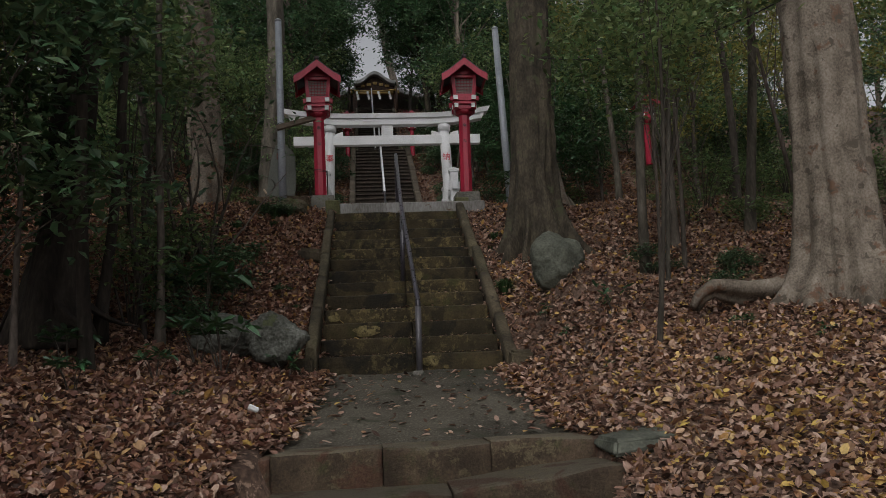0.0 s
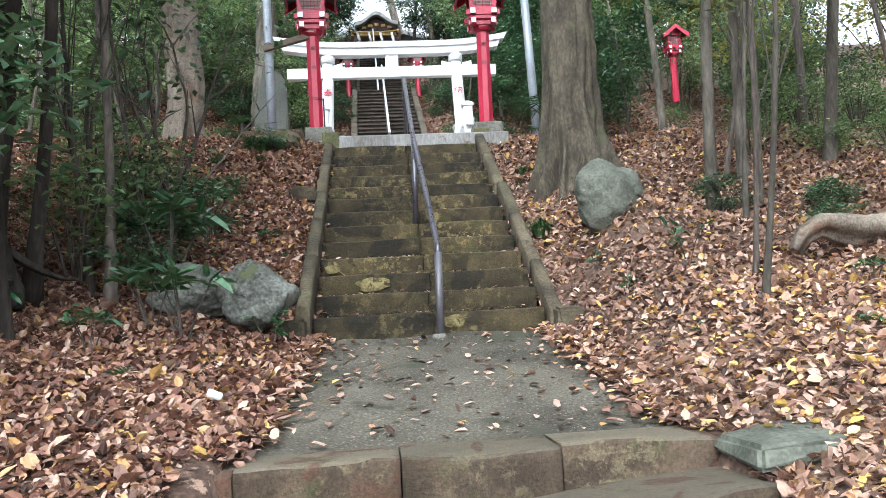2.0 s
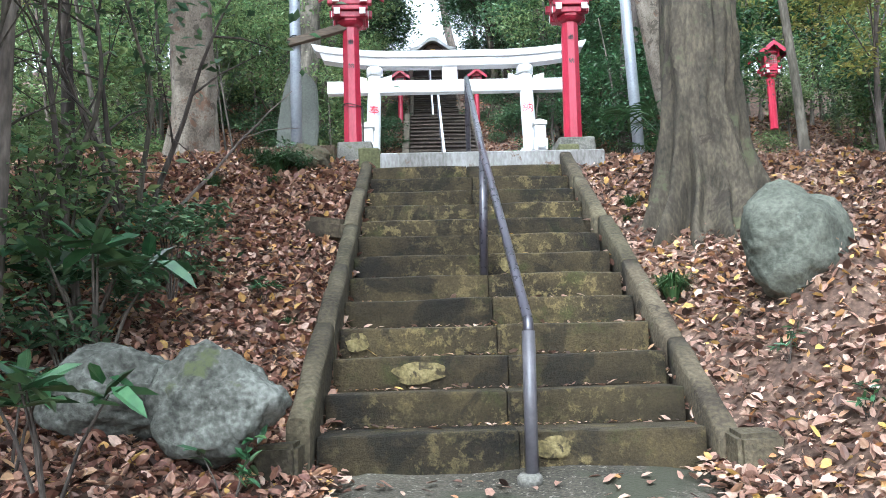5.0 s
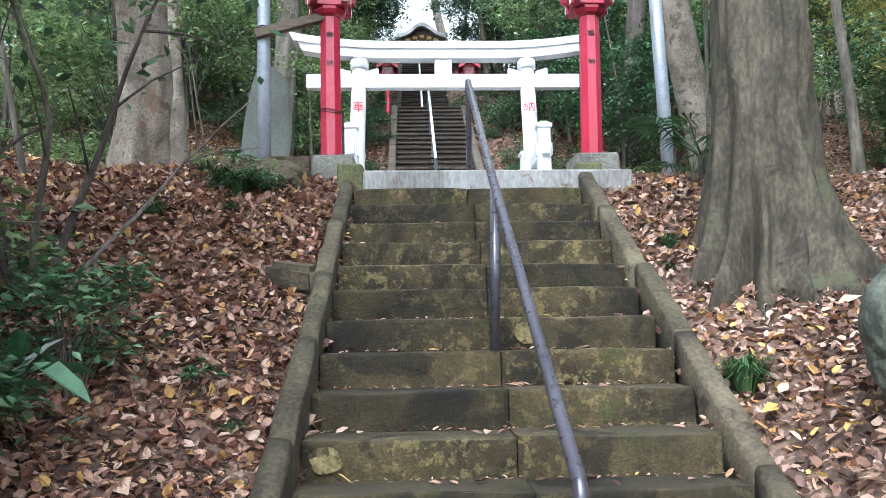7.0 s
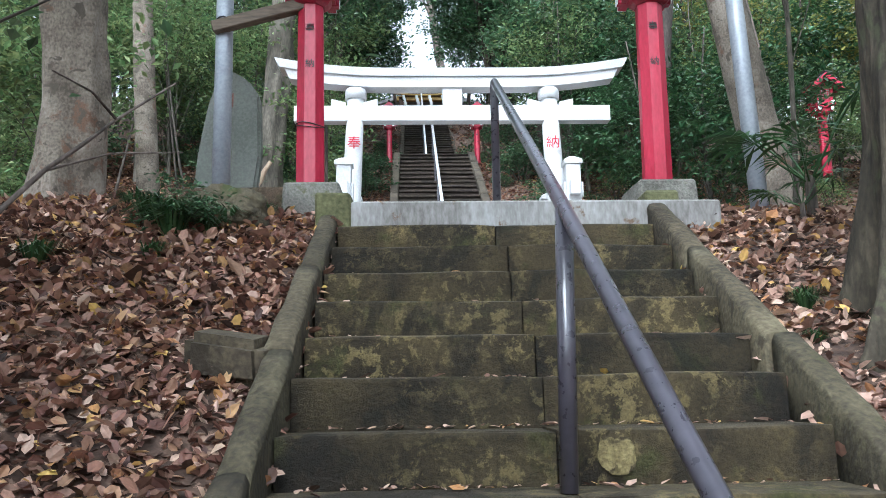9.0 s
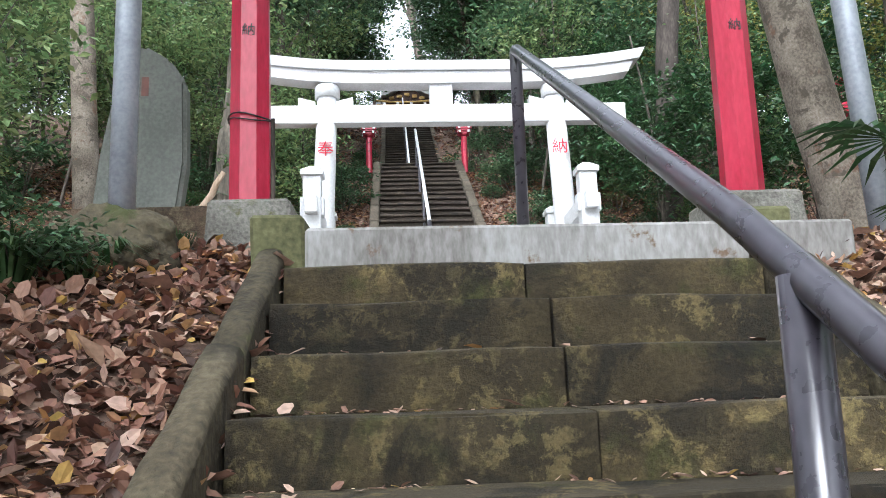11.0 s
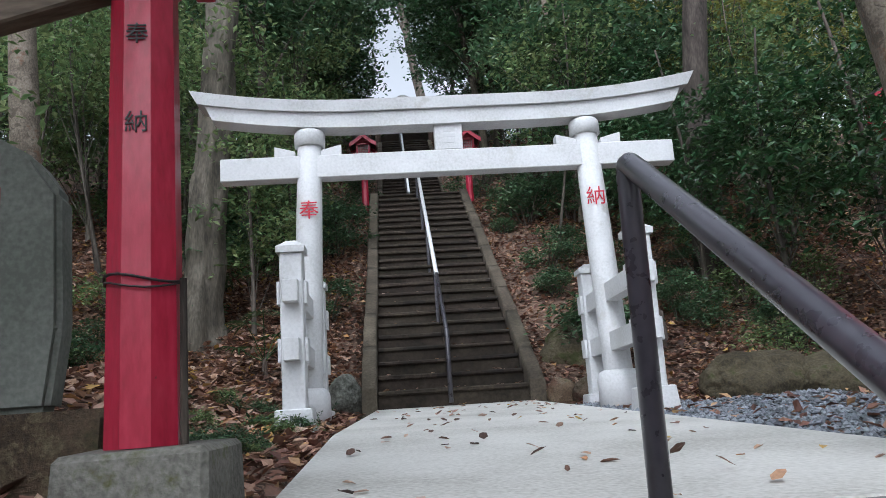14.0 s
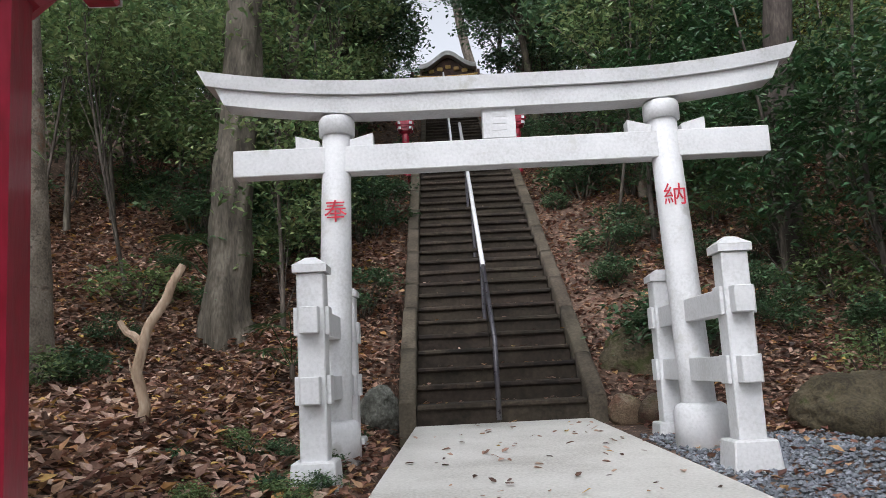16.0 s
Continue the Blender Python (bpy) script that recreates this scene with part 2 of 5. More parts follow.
RED = material("red_paint", (0.24, 0.005, 0.02), (0.335, 0.009, 0.034), (0.42, 0.024, 0.055), 4, 60, 0.45, 0.12, coat=0.15, stretch=(1, 1, 0.3), spots=(0.13, 0.02, 0.025), spot_scale=22, spot_amount=0.31)
REDDARK = material("dark_red_paint", (0.18, 0.004, 0.014), (0.26, 0.008, 0.024), (0.34, 0.015, 0.04), 4, 60, 0.5, 0.1)
ROOFDARK = material("dark_roof_metal", (0.02, 0.016, 0.016), (0.045, 0.035, 0.035), (0.07, 0.06, 0.06), 5, 40, 0.6, 0.2)
LATTICE = material("lantern_paper", (0.16, 0.15, 0.14), (0.24, 0.23, 0.21), (0.30, 0.29, 0.27), 8, 60, 0.7, 0.05)
INK = material("black_ink", (0.012, 0.01, 0.01), (0.02, 0.016, 0.016), (0.03, 0.025, 0.025), 20, 60, 0.6, 0)
FADEDRED = material("faded_red_carving", (0.10, 0.06, 0.05), (0.16, 0.075, 0.06), (0.2, 0.09, 0.07), 20, 60, 0.85, 0.1)
REDINK = material("red_lettering", (0.45, 0.015, 0.03), (0.55, 0.02, 0.045), (0.6, 0.04, 0.07), 20, 60, 0.6, 0)
RAILMETAL = material("brown_rail_paint", (0.035, 0.031, 0.04), (0.05, 0.045, 0.057), (0.07, 0.063, 0.078), 3, 30, 0.3, 0.03, spec=0.65, coat=0.45)
RAILGREY = material("worn_rail_paint", (0.06, 0.055, 0.062), (0.085, 0.079, 0.087), (0.12, 0.11, 0.12), 6, 40, 0.45, 0.03, spec=0.6)
STEEL = material("bright_steel", (0.7, 0.7, 0.72), (0.8, 0.8, 0.82), (0.9, 0.9, 0.92), 4, 60, 0.35, 0.03, metal=0.3)
POLE = material("galvanised_pole", (0.24, 0.26, 0.29), (0.32, 0.345, 0.38), (0.40, 0.425, 0.46), 5, 50, 0.5, 0.06, metal=0.25)
STELE = material("stele_stone", (0.10, 0.108, 0.09), (0.15, 0.158, 0.137), (0.205, 0.212, 0.185), 2.5, 60, 0.85, 0.2)
ROCK = material("grey_rock", (0.035, 0.035, 0.028), (0.095, 0.097, 0.082), (0.21, 0.215, 0.19), 5, 40, 0.9, 0.8, spots=(0.07, 0.08, 0.035), spot_scale=4, spot_amount=0.42)
ROCKGREEN = material("lichen_boulder", (0.042, 0.045, 0.033), (0.085, 0.09, 0.07), (0.15, 0.155, 0.122), 6, 50, 0.92, 0.6, spots=(0.175, 0.19, 0.155), spot_scale=9, spot_amount=0.36)
BARK = material("bark", (0.017, 0.014, 0.009), (0.047, 0.038, 0.025), (0.10, 0.082, 0.056), 8, 46, 0.95, 1.0, stretch=(1, 1, 0.45), spots=(0.065, 0.066, 0.035), spot_scale=3, spot_amount=0.43, stain=((0.03, 0.023, 0.016), 5, 0.38))
BARKPALE = material("pale_bark", (0.075, 0.06, 0.045), (0.17, 0.14, 0.108), (0.28, 0.24, 0.195), 5, 60, 0.95, 0.7, stretch=(1, 1, 0.8), spots=(0.14, 0.082, 0.052), spot_scale=4.5, spot_amount=0.43, stain=((0.085, 0.07, 0.053), 9, 0.42))
# brown-black bark, with the shade on the left trunks put into its colour
BARKBLACK = material("darkened_bark", (0.012, 0.009, 0.007), (0.03, 0.023, 0.018), (0.07, 0.056, 0.044), 7, 45, 0.95, 0.9, stretch=(1, 1, 0.25))
BARKDARK = material("dark_bark", (0.034, 0.028, 0.022), (0.08, 0.066, 0.053), (0.15, 0.127, 0.104), 8, 45, 0.95, 0.7, stretch=(1, 1, 0.25), vary=0.35)
WOOD = material("weathered_wood", (0.06, 0.045, 0.032), (0.12, 0.09, 0.065), (0.20, 0.16, 0.12), 6, 50, 0.85, 0.4, stretch=(0.2, 1, 1))
DEADWOOD = material("bare_dead_wood", (0.22, 0.15, 0.10), (0.36, 0.26, 0.18), (0.50, 0.40, 0.30), 8, 50, 0.85, 0.5, stretch=(1, 1, 0.3))
LEAF = material("evergreen_leaf", (0.04, 0.082, 0.038), (0.074, 0.137, 0.064), (0.125, 0.2, 0.10), 1.2, 20, 0.42, 0, vary=0.6, island=True, translucent=0.35, spec=0.5)
# pale foliage; its colour also stands in for sky-lit, hazy woodland
LEAFLIGHT = material("light_leaf", (0.09, 0.14, 0.055), (0.155, 0.22, 0.09), (0.24, 0.31, 0.14), 1.2, 20, 0.5, 0, vary=0.6, island=True, translucent=0.45)
LEAFDARK = material("dark_glossy_leaf", (0.024, 0.06, 0.022), (0.045, 0.10, 0.038), (0.08, 0.15, 0.06), 1.5, 20, 0.34, 0, vary=0.6, island=True, translucent=0.25, spec=0.5)
YELLOWLEAF = material("yellowing_leaf", (0.16, 0.17, 0.045), (0.26, 0.25, 0.07), (0.38, 0.33, 0.10), 1.2, 20, 0.5, 0, vary=0.5, island=True, translucent=0.45)
GRASS = material("tuft_leaf", (0.022, 0.05, 0.016), (0.04, 0.085, 0.028), (0.07, 0.13, 0.045), 4, 40, 0.45, 0, vary=0.4, island=True, translucent=0.25)
LITTER = ramp_leaf("fallen_leaf", [(0.0, (0.035, 0.02, 0.015)), (0.16, (0.10, 0.052, 0.036)), (0.34, (0.24, 0.13, 0.09)), (0.52, (0.39, 0.24, 0.18)), (0.70, (0.53, 0.37, 0.29)), (0.82, (0.54, 0.385, 0.285)), (0.92, (0.40, 0.19, 0.08)), (1.0, (0.62, 0.43, 0.12))])
LITTERGOLD = ramp_leaf("golden_fallen_leaf", [(0.0, (0.2, 0.11, 0.07)), (0.3, (0.46, 0.29, 0.19)), (0.55, (0.58, 0.39, 0.25)), (0.75, (0.66, 0.46, 0.17)), (1.0, (0.72, 0.53, 0.13))])
LITTERDARK = ramp_leaf("dark_fallen_leaf", [(0.0, (0.06, 0.028, 0.021)), (0.3, (0.16, 0.07, 0.05)), (0.6, (0.30, 0.15, 0.10)), (0.85, (0.43, 0.26, 0.18)), (1.0, (0.52, 0.32, 0.14))])
GRAVEL = material("blue_gravel", (0.10, 0.11, 0.125), (0.18, 0.195, 0.22), (0.30, 0.32, 0.35), 3, 40, 0.8, 0.2, vary=0.5, island=True)
GOLD = material("gilded_wood", (0.28, 0.17, 0.04), (0.42, 0.27, 0.07), (0.55, 0.38, 0.14), 8, 50, 0.5, 0.2)
SHRINEWOOD = material("dark_shrine_wood", (0.025, 0.014, 0.01), (0.06, 0.032, 0.022), (0.11, 0.06, 0.04), 5, 40, 0.7, 0.3)
ROOFPALE = material("pale_copper_roof", (0.30, 0.31, 0.30), (0.42, 0.43, 0.42), (0.55, 0.56, 0.55), 3, 40, 0.6, 0.15)
PAPER = material("white_paper", (0.75, 0.75, 0.75), (0.82, 0.82, 0.82), (0.86, 0.86, 0.86), 5, 40, 0.8, 0)


# ---- mesh helpers ----
def part(name, bm, mat, parent=None, label=""):
    me = bpy.data.meshes.new(name)
    bm.to_mesh(me)
    bm.free()
    me.materials.append(mat)
    ob = new(name, me)
    ob.parent = parent
    if label:
        ob["label"] = label
    return ob


def thing(name, at, label, category, group="", kind="", turn=0):
    ob = new(name)
    ob.matrix_basis = pose(*at, 0, 0, turn)
    return tagged(ob, label, category, group, kind)


def box(bm, x0, x1, y0, y1, z0, z1, bevel=0.0, jitter=0.0, top=(1, 1)):
    """A box; top scales its upper face about its middle."""
    cx, cy = (x0 + x1) / 2, (y0 + y1) / 2
    vs = []
    for z, sx, sy in ((z0, 1, 1), (z1, top[0], top[1])):
        for x, y in ((x0, y0), (x1, y0), (x1, y1), (x0, y1)):
            vs.append(bm.verts.new((cx + (x - cx) * sx + random.uniform(-jitter, jitter), cy + (y - cy) * sy + random.uniform(-jitter, jitter), z + random.uniform(-jitter, jitter))))
    fs = [bm.faces.new([vs[k] for k in f]) for f in ((3, 2, 1, 0), (4, 5, 6, 7), (0, 1, 5, 4), (1, 2, 6, 5), (2, 3, 7, 6), (3, 0, 4, 7))]
    if bevel:
        es = list({e for f in fs for e in f.edges})
        bmesh.ops.bevel(bm, geom=es, offset=bevel, segments=2 if bevel > 0.018 else 1, affect="EDGES")
    return bm


def worn(name, mat, parent, dims, r=0.014, rough=0.006, cuts=8, sag=0.0):
    """A long hewn block: rounded, a little uneven front and top edges, worn hollow along the nose."""
    x0, x1, y0, y1, z0, z_top = dims
    bm = bmesh.new()
    rings = []
    for k in range(cuts + 1):
        z1 = z_top - sag * (1 - k / cuts) ** 1.5
        x = x0 + (x1 - x0) * k / cuts
        e = 0.004 if k in (0, cuts) else 0
        q = noise.noise(Vector((x * 2.3, y0 * 5, z1 * 5))) * rough
        w = noise.noise(Vector((x * 5.1, y0 * 9, z1 * 3))) * rough + noise.noise(Vector((x * 14, y0 * 9, z1 * 3))) * rough * 0.6
        prof = [(y0 + e, z0), (y0 + e + w * 0.6, (z0 + z1) / 2), (y0 + e + w, z1 - 1.3 * r), (y0 + 0.3 * r + e + w, z1 - 0.45 * r + q), (y0 + 1.1 * r + e, z1 - e + q), (y0 + 5 * r, z1 - e + q * 0.6), (y1, z1), (y1, z0)]
        rings.append([bm.verts.new((x, y, z)) for y, z in prof])
    n = len(rings[0])
    for r0, r1 in zip(rings, rings[1:]):
        for a in range(n):
            bm.faces.new((r0[a], r1[a], r1[(a + 1) % n], r0[(a + 1) % n])).smooth = 0 < a < 5
    bm.faces.new(rings[0])
    bm.faces.new(rings[-1][::-1])
    bmesh.ops.recalc_face_normals(bm, faces=bm.faces[:])
    return part(name, bm, mat, parent)


def boxpart(name, mat, parent, dims, bevel=0.006, jitter=0.0, label="", top=(1, 1)):
    return part(name, box(bmesh.new(), *dims, bevel, jitter, top), mat, parent, label)


def tube(bm, pts, radii, sides=10, cap=True, wob=0.0, flute=None):
    """A tube along points with a radius at each."""
    rings, pts = [], [Vector(p) for p in pts]
    side = None
    for k, p in enumerate(pts):
        d = (pts[min(k + 1, len(pts) - 1)] - pts[max(k - 1, 0)]).normalized()
        if side is None:
            side = d.orthogonal().normalized()
        side = (side - d * side.dot(d)).normalized()
        up = d.cross(side)
        ring = []
        for a in range(sides):
            w = 2 * math.pi * a / sides
            r = radii[k] * (1 + (wob * noise.noise(Vector((math.cos(w) * 1.5, math.sin(w) * 1.5, p.z * 1.3)) + p * 0.1) if wob else 0))
            if flute:
                r *= 1 + flute[k] * (0.6 * math.cos(5 * w + 0.8 * p.z) + 0.4 * math.cos(9 * w + 1.7 - 0.5 * p.z))
            ring.append(bm.verts.new(p + (side * math.cos(w) + up * math.sin(w)) * r))
        rings.append(ring)
    for r0, r1 in zip(rings, rings[1:]):
        for a in range(sides):
            f = bm.faces.new((r0[a], r0[(a + 1) % sides], r1[(a + 1) % sides], r1[a]))
            f.smooth = sides > 8
    if cap:
        bm.faces.new(rings[0][::-1])
        bm.faces.new(rings[-1])
    return bm


def lathe(bm, profile, sides=24, at=(0, 0), lean=(0, 0), phase=0.0, smooth=True):
    """A turned shape: profile rows of (radius, z)."""
    rings = []
    z0 = profile[0][1]
    for r, z in profile:
        ox, oy = at[0] + lean[0] * (z - z0), at[1] + lean[1] * (z - z0)
        rings.append([bm.verts.new((ox + r * math.cos(phase + 2 * math.pi * a / sides), oy + r * math.sin(phase + 2 * math.pi * a / sides), z)) for a in range(sides)])
    for r0, r1 in zip(rings, rings[1:]):
        for a in range(sides):
            f = bm.faces.new((r0[a], r0[(a + 1) % sides], r1[(a + 1) % sides], r1[a]))
            f.smooth = smooth
    bm.faces.new(rings[0][::-1])
    bm.faces.new(rings[-1])
    return bm


def from_arrays(name, verts, faces, mat, parent=None, smooth=False):
    me = bpy.data.meshes.new(name)
    nf, k = faces.shape
    me.vertices.add(len(verts))
    me.vertices.foreach_set("co", verts.astype(np.float32).ravel())
    me.loops.add(nf * k)
    me.loops.foreach_set("vertex_index", faces.astype(np.int32).ravel())
    me.polygons.add(nf)
    me.polygons.foreach_set("loop_start", np.arange(nf, dtype=np.int32) * k)
    me.polygons.foreach_set("loop_total", np.full(nf, k, dtype=np.int32))
    me.polygons.foreach_set("use_smooth", np.full(nf, smooth))
    me.update(calc_edges=True)
    me.materials.append(mat)
    ob = new(name, me)
    ob.parent = parent
    return ob


def leaves(name, P, size, rng, mat, parent=None, flat=1.0, width=0.3, normal_tilt=None, fold=0.1, six=False):
    """Many small folded leaves at the places P. flat: how far they lie down."""
    n = len(P)
    a = rng.uniform(0, 2 * math.pi, n)
    d = np.stack([np.cos(a), np.sin(a), rng.normal(0, flat, n)], 1)
    d /= np.linalg.norm(d, axis=1)[:, None]
    u = np.stack([rng.normal(0, flat, n), rng.normal(0, flat, n), np.ones(n)], 1)
    s = np.cross(d, u)
    s /= np.linalg.norm(s, axis=1)[:, None]
    w = np.cross(s, d)
    size = np.asarray(size)[:, None] if np.ndim(size) else np.full((n, 1), size)
    wd = width * rng.uniform(0.75, 1.25, (n, 1))
    if six:
        c = rng.uniform(-0.15, 0.25, (n, 1))
        rows = [P, P + size * (0.30 * d + wd * s + fold * w), P + size * (0.72 * d + 0.8 * wd * s + (fold + c) * w),
                P + size * (d + c * 1.6 * w), P + size * (0.72 * d - 0.8 * wd * s + (fold + c) * w), P + size * (0.30 * d - wd * s + fold * w)]
        V = np.stack(rows, 1).reshape(-1, 3)
        b = np.arange(n)[:, None] * 6
        F = np.concatenate([b + np.array([[0, 1, 2, 3]]), b + np.array([[0, 3, 4, 5]])], 0)
    else:
        V = np.stack([P, P + size * (0.45 * d + wd * s + fold * w), P + size * d, P + size * (0.45 * d - wd * s + fold * w)], 1).reshape(-1, 3)
        F = np.arange(n)[:, None] * 4 + np.arange(4)[None]
    return from_arrays(name, V, F, mat, parent)


# ---- the lie of the land ----
HILL_Y = [-400, -30, 0, 4.4, 5.1, 6.15, 8.95, 12.25, 12.7, 19.0, 25.7, 28.7, 37.0, 44, 400]
HILL_Z = [-3.0, -0.6, 0.0, 0.18, 0.38, 0.72, 1.18, 3.25, 3.5, 3.82, 7.75, 8.6, 13.0, 13.1, 13.5]
STEPS, TREAD, RISE = 13, 0.281, 0.169
Y13, Z13 = 12.32, 3.372
XL, XR = -0.965, 0.735


def hill(y):
    return np.interp(y, HILL_Y, HILL_Z)


def lump(x, y):
    return (0.10 * np.sin(1.3 * x + 0.7 * y + 1) * np.sin(0.9 * y - 0.5 * x) + 0.05 * np.sin(3.1 * x + 1.1) * np.sin(2.7 * y + 0.4 * x)
            + 0.022 * np.sin(7.3 * x + 2.1 * y) * np.sin(6.1 * y - 1.9 * x))


def ground_z(x, y):
    """Height of the soil beside the path."""
    x, y = np.asarray(x, float), np.asarray(y, float)
    z = hill(y)
    off_r, off_l = np.clip((x - 0.85) / 0.7, 0, 1), np.clip((-1.05 - x) / 0.7, 0, 1)
    z = z + off_r * np.interp(y, [2, 5.9, 7.7, 9.3, 10.9, 12.6], [0.05, 0.22, 0.36, 0.50, 0.14, 0.0])
    z = z + off_l * np.interp(y, [2, 6, 8.6, 11, 12.8], [0.0, 0.10, 0.26, 0.26, 0.05])
    z = z + np.clip((-1.45 - x) / 0.8, 0, 1) * np.interp(y, [13.6, 15, 18.5, 20], [0.0, 0.26, 0.3, 0.0])
    z = z + 0.29 * np.exp(-((x - 1.5) ** 2 + (y - 9.3) ** 2) / 0.28) * off_r
    far = np.clip(np.abs(x + 0.1) - 1.6, 0, 30)
    z = z + np.interp(y, [0, 7, 13, 17, 20], [0.05, 0.07, 0.07, 0.05, 0.02]) * np.minimum(far, 9) * np.where(x > 0, np.interp(y, [9.5, 12, 18], [1, 0.1, 0.1]), 1)
    z = z + np.where(y > 16, np.where(x < 0, 0.09, 0.0), 0) * np.minimum(far, 6) * np.clip((y - 14) / 3, 0, 1)
    return z + lump(x, y) * np.clip(far / 1.0, 0.15, 1)


def spread(lo, hi, near0, near1, step, grow=1.25):
    a = list(np.arange(near0, near1 + 1e-6, step))
    s, v = step, near1
    while v < hi:
        s *= grow
        v = min(v + s, hi)
        a.append(v)
    s, v = step, near0
    while v > lo:
        s *= grow
        v = max(v - s, lo)
        a.insert(0, v)
    return np.array(a)


gx, gy = spread(-400, 400, -6, 6, 0.12), spread(-400, 400, 1, 21, 0.12)
GX, GY = np.meshgrid(gx, gy)
GZ = ground_z(GX, GY)
PATH_L, PATH_R = np.interp(GY, [6.45, 8.9], [-1.12, XL]), np.interp(GY, [6.45, 8.9], [0.77, XR])
inset = np.where(GY < 8.85, -0.02, -0.08)
under = (GX > PATH_L + inset) & (GX < PATH_R - inset) & (GY > 4.6) & (GY < 40)
drop = np.where(GY < 8.9, 0.10, np.where(GY < 12.4, 0.42, np.where(GY < 19.0, 0.12, 0.55)))
GZ = np.where(under, GZ - drop, GZ)
GZ = np.where((GX > np.where(GY > 5.95, -1.1, -1.3)) & (GX < 0.79) & (GY > 4.5) & (GY < 6.6), np.minimum(GZ, hill(GY) - 0.28), GZ)
ny, nx = GX.shape
idx = np.arange(ny * nx).reshape(ny, nx)
quads = np.stack([idx[:-1, :-1], idx[:-1, 1:], idx[1:, 1:], idx[1:, :-1]], -1).reshape(-1, 4)
tagged(from_arrays("ground", np.stack([GX, GY, GZ], -1).reshape(-1, 3), quads, SOIL, smooth=True),
       "dark forest soil on a wooded hillside", "ground", kind="structure")

# ---- lower path ----
bm = bmesh.new()
rows = []
for k in range(15):
    y = 6.2 + (8.97 - 6.2) * k / 14
    z = 0.695 + (1.176 - 0.695) * k / 14
    wl, wr = -1.2 + 0.17 * k / 14 + random.uniform(-0.03, 0.03), 0.85 - 0.1 * k / 14 + random.uniform(-0.03, 0.03)
    rows.append([bm.verts.new((wl + (wr - wl) * q / 8, y, z + 0.012 * math.sin(q * 1.3 + k) + (-0.04 if q in (0, 8) and k > 2 else 0))) for q in range(9)])
for r0, r1 in zip(rows, rows[1:]):
    for q in range(8):
        bm.faces.new((r0[q], r0[q + 1], r1[q + 1], r1[q])).smooth = True
tagged(part("pavement", bm, ASPHALT), "worn grey asphalt path strewn with leaves", "path", kind="structure")

kerb_steps = thing("kerb_steps", (0, 0, 0), "three low worn stone steps with reddish faces", "steps", kind="structure")
for y0, y1, z0, stones in (
        (6.13, 6.45, 0.40, ((-1.64, -1.12, 0.735, 0.16), (-1.12, -0.47, 0.745, 0.0), (-0.468, 0.17, 0.75, 0.0), (0.172, 0.84, 0.757, 0.0))),
        (5.80, 6.16, 0.15, ((-1.70, -1.11, 0.525, 0.14), (-1.108, -0.10, 0.535, 0.0))),
        (5.71, 6.16, 0.15, ((-0.097, 0.86, 0.635, 0.085),)),
        (5.40, 5.74, 0.05, ((-0.52, 0.14, 0.325, 0.0), (0.143, 0.90, 0.335, 0.0)))):
    for a, b, top, sag in stones:
        off = random.uniform(-0.012, 0.010)
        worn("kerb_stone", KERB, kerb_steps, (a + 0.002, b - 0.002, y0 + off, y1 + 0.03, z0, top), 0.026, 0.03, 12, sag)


# ---- stone stairs ----
def flight(name, label, west, x1, y_first, z_base, n, tread, rise, mat, joint, depth=0.34, riser=None, splay=0.0):
    root = thing(name, (0, 0, 0), label, "stairs", kind="structure")
    for k in range(n):
        y, zt = y_first + k * tread, z_base + (k + 1) * rise
        jx = joint + random.uniform(-0.03, 0.03)
        x0 = west - splay * (1 - k / (n - 1))
        for a, b in ((x0, jx), (jx, x1)):
            o = random.uniform(-0.010, 0.008)
            if riser:
                boxpart("riser_stone", riser, root, (a + 0.003, b - 0.003, y + 0.035, y + depth, zt - rise - 0.06, zt - 0.047), 0)
                boxpart("tread_stone", mat, root, (a + 0.003, b - 0.003, y + o, y + depth, zt - 0.045, zt + random.uniform(-0.006, 0.004)), 0.012, 0.006)
                continue
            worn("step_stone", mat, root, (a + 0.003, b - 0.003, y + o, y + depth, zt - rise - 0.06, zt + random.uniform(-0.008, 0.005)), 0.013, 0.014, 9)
    return root


Y1, Z0 = Y13 - 12 * TREAD, Z13 - 13 * RISE
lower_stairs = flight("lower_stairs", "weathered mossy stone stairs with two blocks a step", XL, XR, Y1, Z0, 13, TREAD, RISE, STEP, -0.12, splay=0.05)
for k, x, w, tall in ((2, -0.56, 0.15, 0.055), (0, 0.04, 0.09, 0.045), (3, -0.9, 0.07, 0.05), (6, 0.05, 0.06, 0.06)):
    bm = bmesh.new()
    mid = bm.verts.new((x, Y1 + k * TREAD - 0.017, Z0 + (k + 0.52) * RISE))
    rim = []
    for q in range(44):
        a = 2 * math.pi * q / 44
        s = 1 + 0.35 * noise.noise(Vector((math.cos(a) * 1.3, math.sin(a) * 1.3, k * 3.3))) + 0.10 * noise.noise(Vector((math.cos(a) * 6, math.sin(a) * 6, k * 3.3)))
        rim.append(bm.verts.new((x + w * s * math.cos(a), Y1 + k * TREAD - 0.009, mid.co.z + tall * s * math.sin(a))))
    for q in range(44):
        bm.faces.new((mid, rim[q], rim[(q + 1) % 44])).smooth = True
    part("lichen_patch", bm, LICHEN, lower_stairs, "yellowish lichen patch")
Y2, Z2 = 19.07, 3.885
flight("middle_stairs", "long flight of dark stone stairs", -0.82, 0.72, Y2, Z2, 24, 0.2765, 0.1685, STEP2, -0.05, riser=RISER2)
Y3, Z3 = 28.6, 7.95
